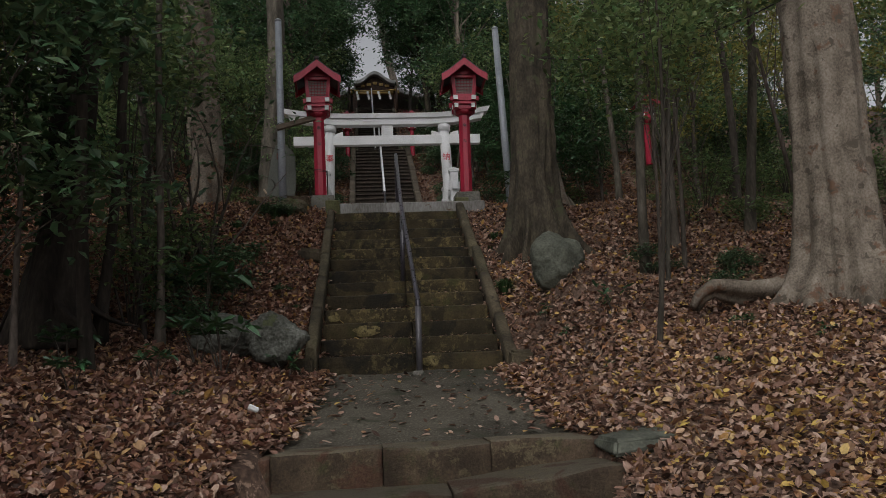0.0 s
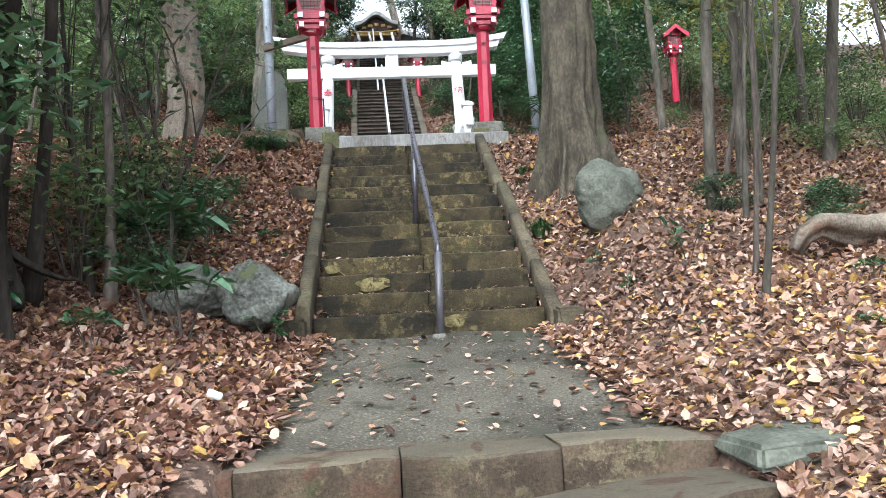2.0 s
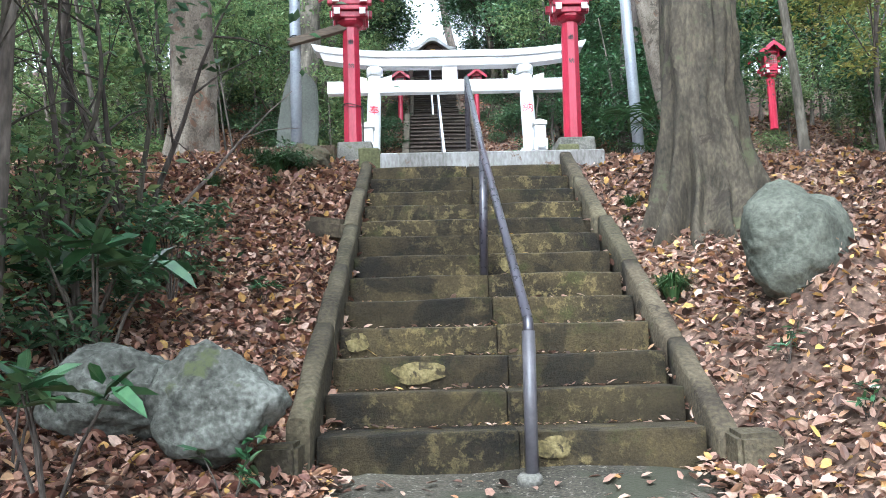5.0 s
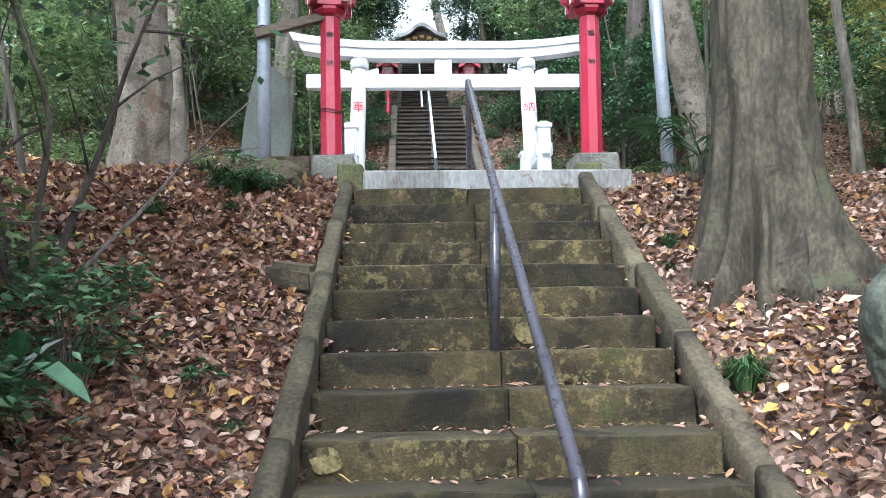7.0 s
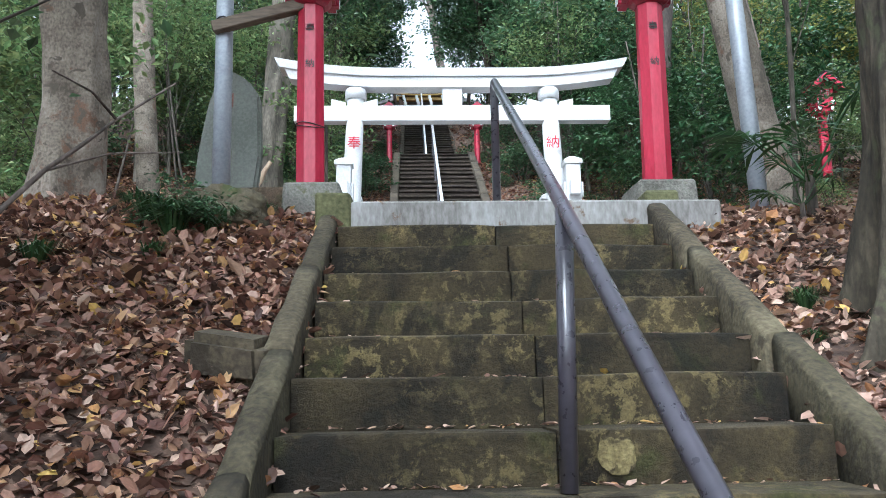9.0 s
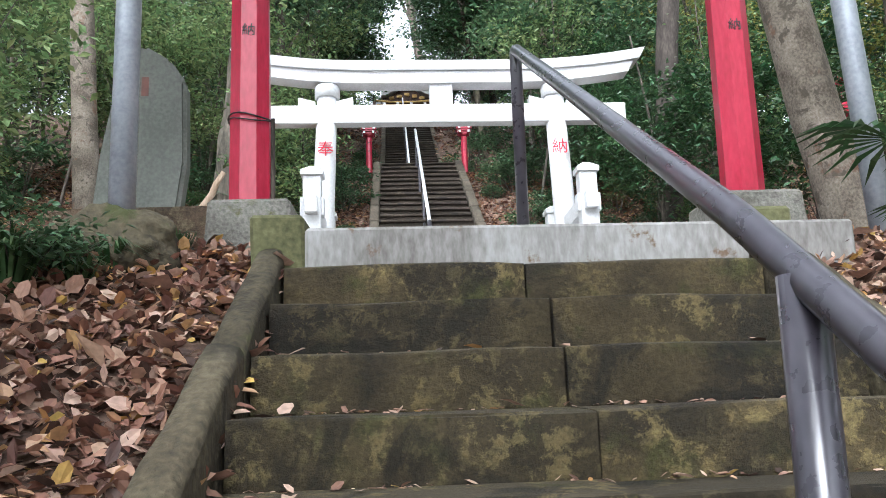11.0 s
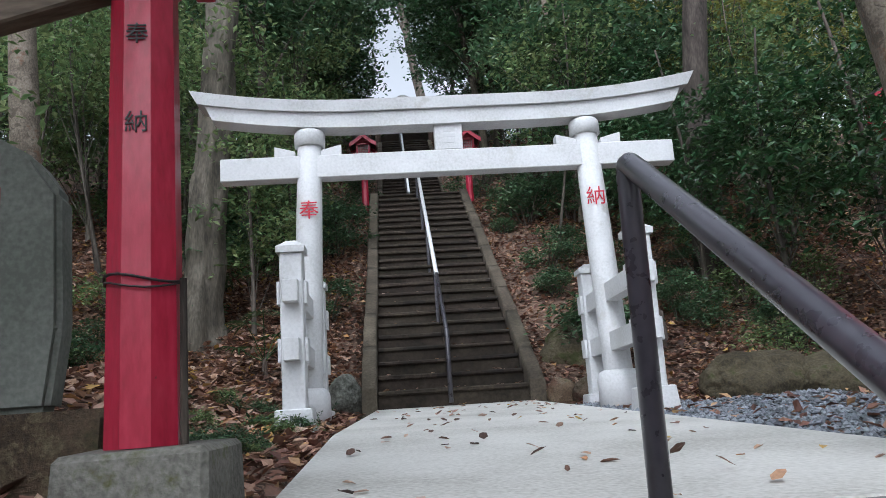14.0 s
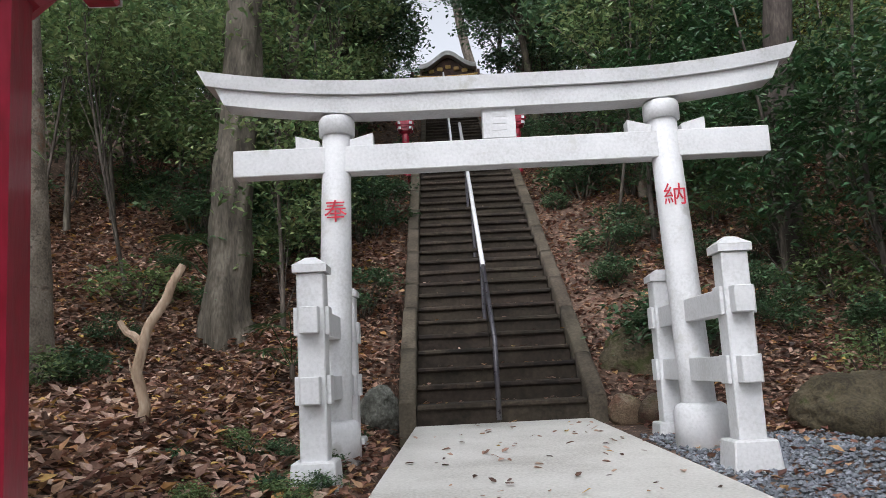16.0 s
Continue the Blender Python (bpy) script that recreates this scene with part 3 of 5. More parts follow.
flight("top_stairs", "dark stone stairs up to the shrine", -0.80, 0.74, Y3, Z3, 30, 0.2765, 0.1685, STEP2, -0.05, riser=RISER2)
boxpart("stair_landing", STEP2, None, (-0.95, 0.9, Y2 + 24 * 0.2765 - 0.02, Y3 + 0.05, 7.4, 7.93), 0.01)
tagged(bpy.data.objects["stair_landing"], "dark stone landing between two stair flights", "landing", kind="structure")


def cheek(name, label, x0, x1, y0, z0, y1, z1, n, mat, lift=0.03, deep=0.5, step_out=0.0, splay=0.0):
    """A sloping row of worn edge stones beside a flight; step_out sets the lower stones outwards."""
    root = thing(name, (0, 0, 0), label, "stair edge", kind="structure")
    rg = random.Random(name)
    cut = [0] + sorted((k + rg.uniform(-0.22, 0.22)) / n for k in range(1, n)) + [1]
    for k in range(n):
        ya, yb = y0 + (y1 - y0) * cut[k] + 0.004, y0 + (y1 - y0) * cut[k + 1] - 0.004
        za, zb = z0 + (z1 - z0) * cut[k] + lift, z0 + (z1 - z0) * cut[k + 1] + lift
        o, dz = rg.uniform(-0.006, 0.006) + (step_out if k < n * 0.45 else 0), rg.uniform(-0.006, 0.006)
        bm = bmesh.new()
        rings = []
        for q in range(7):
            u = q / 6
            out = o - splay * (1 - (cut[k] + (cut[k + 1] - cut[k]) * u))
            y, z = ya + (yb - ya) * u, za + (zb - za) * u + dz - 0.007 * abs(2 * u - 1) ** 6
            ring = [(x0 + out, z - deep), (x1 + out, z - deep), (x1 + out, z - 0.03), (x1 + out - 0.012, z - 0.007), (x1 + out - 0.035, z), (x0 + out + 0.035, z), (x0 + out + 0.012, z - 0.007), (x0 + out, z - 0.03)]
            rings.append([bm.verts.new(Vector((x, y, zz)) + 0.009 * noise.noise_vector(Vector((x * 9, y * 7, zz * 7)))) for x, zz in ring])
        for r0, r1 in zip(rings, rings[1:]):
            for a in range(8):
                bm.faces.new((r0[a], r0[(a + 1) % 8], r1[(a + 1) % 8], r1[a])).smooth = a > 1
        bm.faces.new(rings[0][::-1])
        bm.faces.new(rings[-1])
        bmesh.ops.recalc_face_normals(bm, faces=bm.faces[:])
        part("edge_stone", bm, mat, root)
    return root


SLOPE = RISE / TREAD
NOSE = Z0 + RISE
cheek("stair_edge_west", "mossy stone edging along the lower stairs", XL - 0.11, XL - 0.004, Y1 - 0.10, NOSE + 0.15 - 0.10 * SLOPE, Y13 + 0.12, Z13 + 0.02 + 0.12 * SLOPE, 5, CHEEK, 0.0, splay=0.05)
cheek("stair_edge_east", "mossy stone edging along the lower stairs", XR + 0.004, XR + 0.115, Y1 - 0.10, NOSE + 0.03 - 0.10 * SLOPE, Y13 + 0.12, Z13 + 0.12 + 0.05 * SLOPE, 5, CHEEK, 0.0, step_out=0.02)
cheek("upper_edge_west", "brown stone edging along the long stairs", -0.98, -0.824, Y2 - 0.05, Z2 + 0.16, Y2 + 6.63, Z2 + 4.12, 9, CHEEK2, 0.05, 0.7)
cheek("upper_edge_east", "brown stone edging along the long stairs", 0.724, 0.88, Y2 - 0.05, Z2 + 0.16, Y2 + 6.63, Z2 + 4.12, 9, CHEEK2, 0.05, 0.7)
cheek("top_edge_west", "brown stone edging along the top stairs", -0.94, -0.804, Y3 - 0.05, Z3 + 0.16, Y3 + 8.3, Z3 + 5.1, 9, CHEEK2, 0.05, 0.7)
cheek("top_edge_east", "brown stone edging along the top stairs", 0.744, 0.88, Y3 - 0.05, Z3 + 0.16, Y3 + 8.3, Z3 + 5.1, 9, CHEEK2, 0.05, 0.7)

# ---- landing ----
boxpart("concrete_step", WALLCON, None, (-0.905, 1.16, 12.43, 12.66, 3.2, 3.535), 0.012, 0.004)
tagged(bpy.data.objects["concrete_step"], "stained grey concrete step at the head of the stairs", "step", kind="structure")
landing = thing("landing_floor", (0, 0, 0), "pale concrete path strewn with a few leaves", "path", kind="structure")
def path_z(y):
    return 3.537 + 0.0525 * (y - 12.66)


for (al, ar), (bl, br) in (((12.665, 12.665), (15.72, 15.20)), ((15.745, 15.225), (19.06, 19.06))):
    west, east = np.interp([al, bl], [12.6, 15.1, 19.1], [-0.93, -1.02, -0.83]), np.interp([ar, br], [12.6, 15.6, 19.1], [1.15, 0.98, 0.74])
    ring = [(west[0], al), (east[0], ar), (east[1], br), (west[1], bl)]
    bm = bmesh.new()
    vs = [bm.verts.new((x, y, path_z(y) - h)) for h in (0.15, 0.0) for x, y in ring]
    for f in ((3, 2, 1, 0), (4, 5, 6, 7), (0, 1, 5, 4), (1, 2, 6, 5), (2, 3, 7, 6), (3, 0, 4, 7)):
        bm.faces.new([vs[q] for q in f])
    bmesh.ops.bevel(bm, geom=bm.edges[:], offset=0.006, segments=1, affect="EDGES")
    part("slab", bm, CONCRETE, landing)


# ---- handrails ----
def fillet(pts, r=0.05, n=5):
    """Round the corners of a line."""
    out = [Vector(pts[0])]
    for a, b, c in zip(pts, pts[1:], pts[2:]):
        a, b, c = Vector(a), Vector(b), Vector(c)
        p, q = b + (a - b).normalized() * r, b + (c - b).normalized() * r
        out += [p.lerp(b, k / n).lerp(b.lerp(q, k / n), k / n) for k in range(n + 1)]
    return out + [Vector(pts[-1])]


rail = thing("handrail", (-0.09, 8.8, 1.16), "brown painted steel pipe handrail up the stairs", "handrail")
RX = -0.09
part("lower_post", tube(bmesh.new(), [(0.01, -0.02, -0.03), (0.02, -0.005, 0.62)], [0.029] * 2, 16), RAILGREY, rail)
pts = fillet([(0.02, -0.005, 0.61), (0.022, 0.0, 0.66), (-0.027, 1.8, 1.951), (0.001, 3.665, 3.085), (0.001, 3.70, 2.3)], 0.035)
part("top_rail", tube(bmesh.new(), pts, [0.0235] * len(pts), 16), RAILMETAL, rail)
part("post", tube(bmesh.new(), [(-0.045, 1.65, 1.03), (-0.024, 1.655, 1.845)], [0.0275, 0.0275], 16), RAILMETAL, rail)
part("base_plate", lathe(bmesh.new(), [(0.055, -0.035), (0.055, 0.005), (0.04, 0.02)], 16, (0, -0.02)), PLINTH, rail)

rail2 = thing("handrail", (-0.09, 18.95, 3.9), "bright steel handrail on dark posts up the long stairs", "handrail")
s2 = 0.1685 / 0.2765
part("lower_end", tube(bmesh.new(), [(0, 0, 0), (0, 0, 0.70), (0, 1.3, 0.74 + 1.3 * s2)], [0.024] * 3, 10), RAILMETAL, rail2)
part("top_rail", tube(bmesh.new(), [(0, 1.3, 0.74 + 1.3 * s2), (0, 6.7, 0.74 + 6.7 * s2)], [0.027, 0.027], 10), STEEL, rail2)
for k in range(1, 5):
    part("post", tube(bmesh.new(), [(0, 1.6 * k, 1.6 * k * s2 - 0.05), (0, 1.6 * k, 0.72 + 1.6 * k * s2)], [0.022] * 2, 8), RAILMETAL, rail2)
rail3 = thing("handrail", (-0.18, 28.2, 7.95), "bright steel handrail up the top stairs", "handrail")
part("top_rail", tube(bmesh.new(), [(0, 0, 0.8), (0, 8.6, 0.8 + 8.6 * s2)], [0.027, 0.027], 10), STEEL, rail3)
for k in range(0, 6):
    part("post", tube(bmesh.new(), [(0, 0.02 + 1.65 * k, 1.6 * k * s2 - 0.05), (0, 0.02 + 1.65 * k, 0.8 + 1.65 * k * s2)], [0.022] * 2, 8), RAILMETAL, rail3)


# ---- lettering ----
def lettering(name, chars, size, m, mat, parent):
    cu = bpy.data.curves.new(name, "FONT")
    cu.body, cu.size, cu.align_x, cu.align_y, cu.extrude = chars, size, "CENTER", "CENTER", 0.0015
    cu.materials.append(mat)
    src = new(name, cu)
    me = bpy.data.meshes.new_from_object(src.evaluated_get(bpy.context.evaluated_depsgraph_get()))
    bpy.data.objects.remove(src)
    me.name = name
    ob = new(name, me)
    ob.parent = parent
    ob.matrix_basis = m
    return ob


# ---- white torii ----
TX, TY, TZ = -0.055, 17.45, 3.78
torii = thing("torii", (TX, TY, TZ), "white painted concrete torii gate with red letters", "torii gate")
LB, LT, ZT = 1.27, 1.185, 2.40
pillars = {}
for s in (-1, 1):
    lean = (-s * (LB - LT) / ZT, 0)
    pillars[s] = part("pillar", lathe(bmesh.new(), [(0.120, 0.0), (0.116, 0.6), (0.109, 1.6), (0.103, ZT)], 28, (s * LB, 0), lean), WHITE, torii)
    part("pillar_base", lathe(bmesh.new(), [(0.19, -0.12), (0.185, 0.20), (0.17, 0.25), (0.135, 0.27)], 28, (s * LB, 0)), WHITE, torii)
    part("pillar_cap", lathe(bmesh.new(), [(0.108, 2.295), (0.130, 2.30), (0.132, 2.395), (0.126, 2.418), (0.116, 2.432)], 28, (s * LT + s * 0.002, 0)), WHITE, torii)
    for o in (-1, 1):
        bm = bmesh.new()
        x = s * 1.20 + o * 0.11
        xe = x + o * 0.17
        a, b = sorted((x, xe))
        ha, hb = (0.09, 0.045) if o < 0 else (0.045, 0.09)
        vs = [bm.verts.new(c) for c in ((a, -0.06, 2.207), (b, -0.06, 2.207), (b, 0.06, 2.207), (a, 0.06, 2.207), (a, -0.06, 2.207 + ha), (b, -0.06, 2.207 + hb), (b, 0.06, 2.207 + hb), (a, 0.06, 2.207 + ha))]
        for f in ((3, 2, 1, 0), (4, 5, 6, 7), (0, 1, 5, 4), (1, 2, 6, 5), (2, 3, 7, 6), (3, 0, 4, 7)):
            bm.faces.new([vs[q] for q in f])
        part("wedge", bm, WHITE, torii)
boxpart("tie_beam", WHITE, torii, (-1.93, 1.93, -0.075, 0.075, 2.01, 2.205), 0.006)
plaque = boxpart("name_plaque", WHITE, torii, (-0.125, 0.115, -0.07, 0.07, 2.207, 2.45), 0.006)
for k in range(4):
    boxpart("plaque_mark", FAINT, plaque, (-0.05, 0.05, -0.0735, -0.0705, 2.265 + k * 0.05, 2.295 + k * 0.05), 0)


def curved_beam(half, cut, z0, z1, d0, d1, rise):
    bm = bmesh.new()
    n = 32
    rows = []
    for k in range(n + 1):
        u = -1 + 2 * k / n
        c = rise * max(0, (abs(u) - 0.35) / 0.65) ** 2
        x0, x1 = u * (half - cut), u * half
        rows.append([bm.verts.new(p) for p in ((x0, -d0, z0 + c), (x0, d0, z0 + c), (x1, d1, z1 + c * 1.15), (x1, 0, z1 + c * 1.15 + 0.03), (x1, -d1, z1 + c * 1.15))])
    for r0, r1 in zip(rows, rows[1:]):
        for q in range(5):
            bm.faces.new((r0[q], r1[q], r1[(q + 1) % 5], r0[(q + 1) % 5]))
    bm.faces.new(rows[0])
    bm.faces.new(rows[-1][::-1])
    bmesh.ops.recalc_face_normals(bm, faces=bm.faces[:])
    return bm


part("lower_lintel", curved_beam(2.055, 0.07, 2.43, 2.555, 0.105, 0.115, 0.115), WHITE, torii)
part("top_lintel", curved_beam(2.165, 0.06, 2.56, 2.655, 0.145, 0.165, 0.12), WHITE, torii)
lettering("letter", "奉", 0.17, Matrix.Translation((-1.20, -0.1165, 1.71)) @ pose(0, 0, 0, 90, 0, 0), REDINK, pillars[-1])
lettering("letter", "納", 0.17, Matrix.Translation((1.20, -0.1165, 1.71)) @ pose(0, 0, 0, 90, 0, 0), REDINK, pillars[1])
for s in (-1, 1):
    for y in (-0.92, 0.66):
        px = s * 1.245
        sp = boxpart("side_post", WHITE, torii, (px - 0.08, px + 0.08, y - 0.08, y + 0.08, 0.08, 1.18), 0.008)
        boxpart("post_foot", WHITE, torii, (px - 0.145, px + 0.145, y - 0.145, y + 0.145, -0.15, 0.10), 0.01, top=(0.86, 0.86))
        bm = box(bmesh.new(), px - 0.1, px + 0.1, y - 0.1, y + 0.1, 1.181, 1.225)
        box(bm, px - 0.1, px + 0.1, y - 0.1, y + 0.1, 1.226, 1.275, top=(0.3, 0.3))
        part("post_cap", bm, WHITE, sp)
    for z in (0.42, 0.82):
        sr = boxpart("side_rail", WHITE, torii, (s * 1.245 - 0.055, s * 1.245 + 0.055, -1.09, 0.83, z, z + 0.155), 0.005)
        for y in (-0.92, 0.66):
            for o in (-1, 1):
                a, b = sorted((s * 1.245 + o * 0.081, s * 1.245 + o * 0.105))
                boxpart("rail_end", WHITE, sr, (a, b, y - 0.06, y + 0.06, z - 0.005, z + 0.16), 0.004)


# ---- red lantern posts ----
def lantern_post():
    root = thing("lantern_post", (0, 0, 0), "red octagonal wooden post with a roofed lantern", "lantern", "red lanterns along the way")
    part("post", lathe(bmesh.new(), [(0.092, 0.0), (0.089, 0.6), (0.085, 1.21)], 8, phase=radians(22.5), smooth=False), RED, root)
    bm = bmesh.new()
    lathe(bm, [(0.095, 1.2), (0.12, 1.215), (0.14, 1.245), (0.14, 1.27)], 8, phase=radians(22.5), smooth=False)
    part("bracket_tier", bm, REDDARK, root)
    for s in (-1, 1):
        boxpart("bracket_arm", RED, root, (-0.175, 0.175, s * 0.115 - 0.028, s * 0.115 + 0.028, 1.272, 1.335), 0.004)
        boxpart("bracket_arm", RED, root, (s * 0.125 - 0.028, s * 0.125 + 0.028, -0.2, 0.2, 1.275, 1.345), 0.004)
        for o in (-1, 1):
            boxpart("white_tip", WHITE, root, (o * 0.125 - 0.029, o * 0.125 + 0.029, *sorted((s * 0.201, s * 0.206)), 1.278, 1.341), 0)
            boxpart("white_tip", WHITE, root, (*sorted((s * 0.176, s * 0.181)), o * 0.115 - 0.026, o * 0.115 + 0.026, 1.275, 1.332), 0)
    tray = boxpart("tray", RED, root, (-0.175, 0.175, -0.175, 0.175, 1.337, 1.385), 0.005)
    for s in (-1, 1):
        boxpart("tray_beam", RED, root, (-0.215, 0.215, s * 0.155 - 0.03, s * 0.155 + 0.03, 1.387, 1.455), 0.004)
        boxpart("tray_beam", RED, root, (s * 0.135 - 0.032, s * 0.135 + 0.032, -0.225, 0.225, 1.389, 1.46), 0.004)
        for o in (-1, 1):
            boxpart("white_tip", WHITE, tray, (o * 0.135 - 0.033, o * 0.135 + 0.033, *sorted((s * 0.226, s * 0.231)), 1.392, 1.457), 0)
    light = boxpart("light_box", LATTICE, root, (-0.125, 0.125, -0.125, 0.125, 1.462, 1.74), 0, top=(1.1, 1.1))
    for sx in (-1, 1):
        for sy in (-1, 1):
            part("corner_post", tube(bmesh.new(), [(sx * 0.14, sy * 0.14, 1.455), (sx * 0.165, sy * 0.165, 1.76)], [0.036, 0.036], 4), RED, root)
    for sy in (-1, 1):
        boxpart("sill_rail", RED, light, (-0.13, 0.13, *sorted((sy * 0.142, sy * 0.16)), 1.462, 1.50), 0)
        for k in range(5):
            boxpart("lattice_bar", REDDARK, light, (-0.12, 0.12, *sorted((sy * 0.144, sy * 0.152)), 1.525 + k * 0.045, 1.532 + k * 0.045), 0)
            boxpart("lattice_bar", REDDARK, light, (-0.09 + k * 0.045 - 0.0035, -0.09 + k * 0.045 + 0.0035, *sorted((sy * 0.144, sy * 0.152)), 1.50, 1.74), 0)
        for k in range(4):
            boxpart("lattice_bar", REDDARK, light, (*sorted((sy * 0.144, sy * 0.152)), -0.09 + k * 0.06 - 0.0035, -0.09 + k * 0.06 + 0.0035, 1.50, 1.74), 0)
    boxpart("head_beam", RED, root, (-0.19, 0.19, -0.19, 0.19, 1.742, 1.79), 0.004)
    # gable roof, ridge running away from the steps
    for s in (-1, 1):
        bm = bmesh.new()
        prof = [(0.0, 1.985), (0.11, 1.895), (0.22, 1.805), (0.34, 1.735)]
        for (xa, za), (xb, zb) in zip(prof, prof[1:]):
            vs = [bm.verts.new((s * x, y, z + h)) for h in (0, 0.03) for x, z in ((xa, za), (xb, zb)) for y in (-0.33, 0.33)]
            for f in ((0, 1, 3, 2), (4, 6, 7, 5), (0, 2, 6, 4), (1, 5, 7, 3), (2, 3, 7, 6), (0, 4, 5, 1)):
                bm.faces.new([vs[q] for q in f])
        bmesh.ops.recalc_face_normals(bm, faces=bm.faces[:])
        part("roof_slope", bm, ROOFDARK, root, "dark metal roof slope")
        boxpart("eave_board", REDDARK, root, (*sorted((s * 0.30, s * 0.325)), -0.31, 0.31, 1.675, 1.738), 0.003)
        for y in (-0.335, 0.335):
            bm = bmesh.new()
            for (xa, za), (xb, zb) in zip(prof, prof[1:]):
                vs = [bm.verts.new((s * x, y + d, z + h)) for h in (-0.095, 0.008) for x, z in ((xa, za), (xb, zb)) for d in (-0.014, 0.014)]
                for f in ((0, 1, 3, 2), (4, 6, 7, 5), (0, 2, 6, 4), (1, 5, 7, 3), (2, 3, 7, 6), (0, 4, 5, 1)):
                    bm.faces.new([vs[q] for q in f])
            bmesh.ops.recalc_face_normals(bm, faces=bm.faces[:])
            part("barge_board", bm, RED, root)
    boxpart("ridge", ROOFDARK, root, (-0.035, 0.035, -0.35, 0.35, 2.0, 2.045), 0.008)
    for sy in (-1, 1):
        bm = bmesh.new()
        y = sy * 0.20
        vs = [bm.verts.new((x, y + d, z)) for d in (-0.008, 0.008) for x, z in ((-0.2, 1.79), (0.2, 1.79), (0.0, 1.95))]
        for f in ((0, 1, 2), (5, 4, 3), (0, 3, 4, 1), (1, 4, 5, 2), (2, 5, 3, 0)):
            bm.faces.new([vs[q] for q in f])
        part("gable_panel", bm, REDDARK, root)
    return root


lamp = lantern_post()
lamp.matrix_basis = pose(-1.19, 12.93, 3.735, 0, -0.6, 3)
lamp_east = copy_thing(lamp, pose(0.962, 12.9, 3.735, 0, 0.9, -2))
for root, zs in ((lamp, (1.03, 0.79)), (lamp_east, (1.03, 0.79))):
    for ch, z in zip("奉納", zs):
        lettering("letter", ch, 0.06, pose(0, -0.0845, z, 90, 0, 0), INK, root)
tagged(lamp, "red octagonal post with a roofed lantern, wire tied round it")
tagged(lamp_east, "red octagonal post with a roofed lantern on a concrete plinth")
copy_thing(lamp, pose(-1.08, 26.0, 7.75, 0, 0, 0) @ Matrix.Scale(0.77, 4))
copy_thing(lamp, pose(0.97, 26.0, 7.75, 0, 0, 0) @ Matrix.Scale(0.77, 4))
copy_thing(lamp, pose(7.5, 22.8, 6.6, 0, 0, 0))

for x, nm in ((-1.18, "a"), (0.97, "b")):
    p = boxpart("plinth", PLINTH, None, (x - (0.16 if nm == "a" else 0.2), x + 0.2, 12.7, 13.14, 3.3, 3.735), 0.014, 0.01, top=(0.88, 0.88))
    tagged(p, "weathered grey concrete plinth under a red post", "plinth", "post plinths")
for a, b in ((-1.10, -0.90), (0.74, 0.93)):
    p = boxpart("end_block", MOSSY, None, (a, b, 12.44, 12.64, 3.3, 3.585), 0.014, 0.008)
    tagged(p, "mossy square stone block at the stair head", "stone block", "stair head blocks")

# wires, grey poles, timber arm
pole = thing("metal_pole", (-1.75, 13.0, 3.5), "tall grey galvanised metal pole", "pole", "grey poles")
part("shaft", lathe(bmesh.new(), [(0.057, 0.0), (0.055, 1.4), (0.05, 3.0)], 18, lean=(-0.012, 0)), POLE, pole)
part("cap", lathe(bmesh.new(), [(0.055, 3.0), (0.05, 3.03), (0.02, 3.05)], 18, (-0.036, 0)), POLE, pole)
pole_b = copy_thing(pole, pose(1.64, 12.98, 3.35, 0, -1.2, 0))
for z in (1.33, 1.38):
    bm = bmesh.new()
    tube(bm, [(0.062 * math.cos(a) - 0.017, 0.062 * math.sin(a), z + 0.01 * math.sin(3 * a)) for a in np.linspace(0, 2 * math.pi, 18)], [0.005] * 18, 6)
    part("binding_wire", bm, INK, pole)
arm = boxpart("timber_arm", WOOD, None, (-0.30, 0.30, -0.035, 0.035, -0.04, 0.04), 0.006, 0.004)
arm.matrix_basis = pose(-1.53, 12.91, 4.875, 0, -13.5, -4)
tagged(arm, "weathered timber arm tied between pole and red post", "timber")
bm = bmesh.new()
tube(bm, [(0.096 * math.cos(a), 0.096 * math.sin(a), 0.40 + 0.012 * math.sin(2 * a)) for a in np.linspace(0, 2 * math.pi, 20)], [0.0036] * 20, 6)
tube(bm, [(0.095 * math.cos(a), 0.095 * math.sin(a), 0.385 + 0.012 * math.sin(2 * a + 1)) for a in np.linspace(0, 2 * math.pi, 20)], [0.003] * 20, 6)
part("binding_wire", bm, INK, lamp)
part("side_stick", tube(bmesh.new(), [(0.099, -0.03, 0.0), (0.099, -0.03, 0.4)], [0.01, 0.009], 8), BARKBLACK, lamp)

# ---- stone stele ----
stele = thing("stone_stele", (-1.79, 13.45, 3.55), "tall grey-green memorial stone slab on a base", "stele")
bm = bmesh.new()
out = [(-0.25, 0.30), (0.17, 0.30), (0.20, 0.55), (0.185, 0.98), (0.10, 1.10), (-0.03, 1.18), (-0.10, 1.15), (-0.17, 0.93), (-0.225, 0.6)]
fr, bk = [bm.verts.new((x, -0.055, z)) for x, z in out], [bm.verts.new((x * 0.97, 0.07, z * 0.99 + 0.003)) for x, z in out]
bm.faces.new(fr)
bm.faces.new(bk[::-1])
for k in range(len(out)):
    q = (k + 1) % len(out)
    bm.faces.new((fr[k], bk[k], bk[q], fr[q]))
bmesh.ops.recalc_face_normals(bm, faces=bm.faces[:])
bmesh.ops.bevel(bm, geom=bm.edges[:], offset=0.02, segments=2, affect="EDGES")
part("slab", bm, STELE, stele)
boxpart("base_stone", KERB, stele, (-0.42, 0.40, -0.2, 0.22, 0.0, 0.30), 0.03, 0.015)
for dx in (-0.09, -0.03):
    boxpart("carved_mark", FADEDRED, stele, (dx, dx + 0.035, -0.0585, -0.0555, 0.90, 1.0), 0)


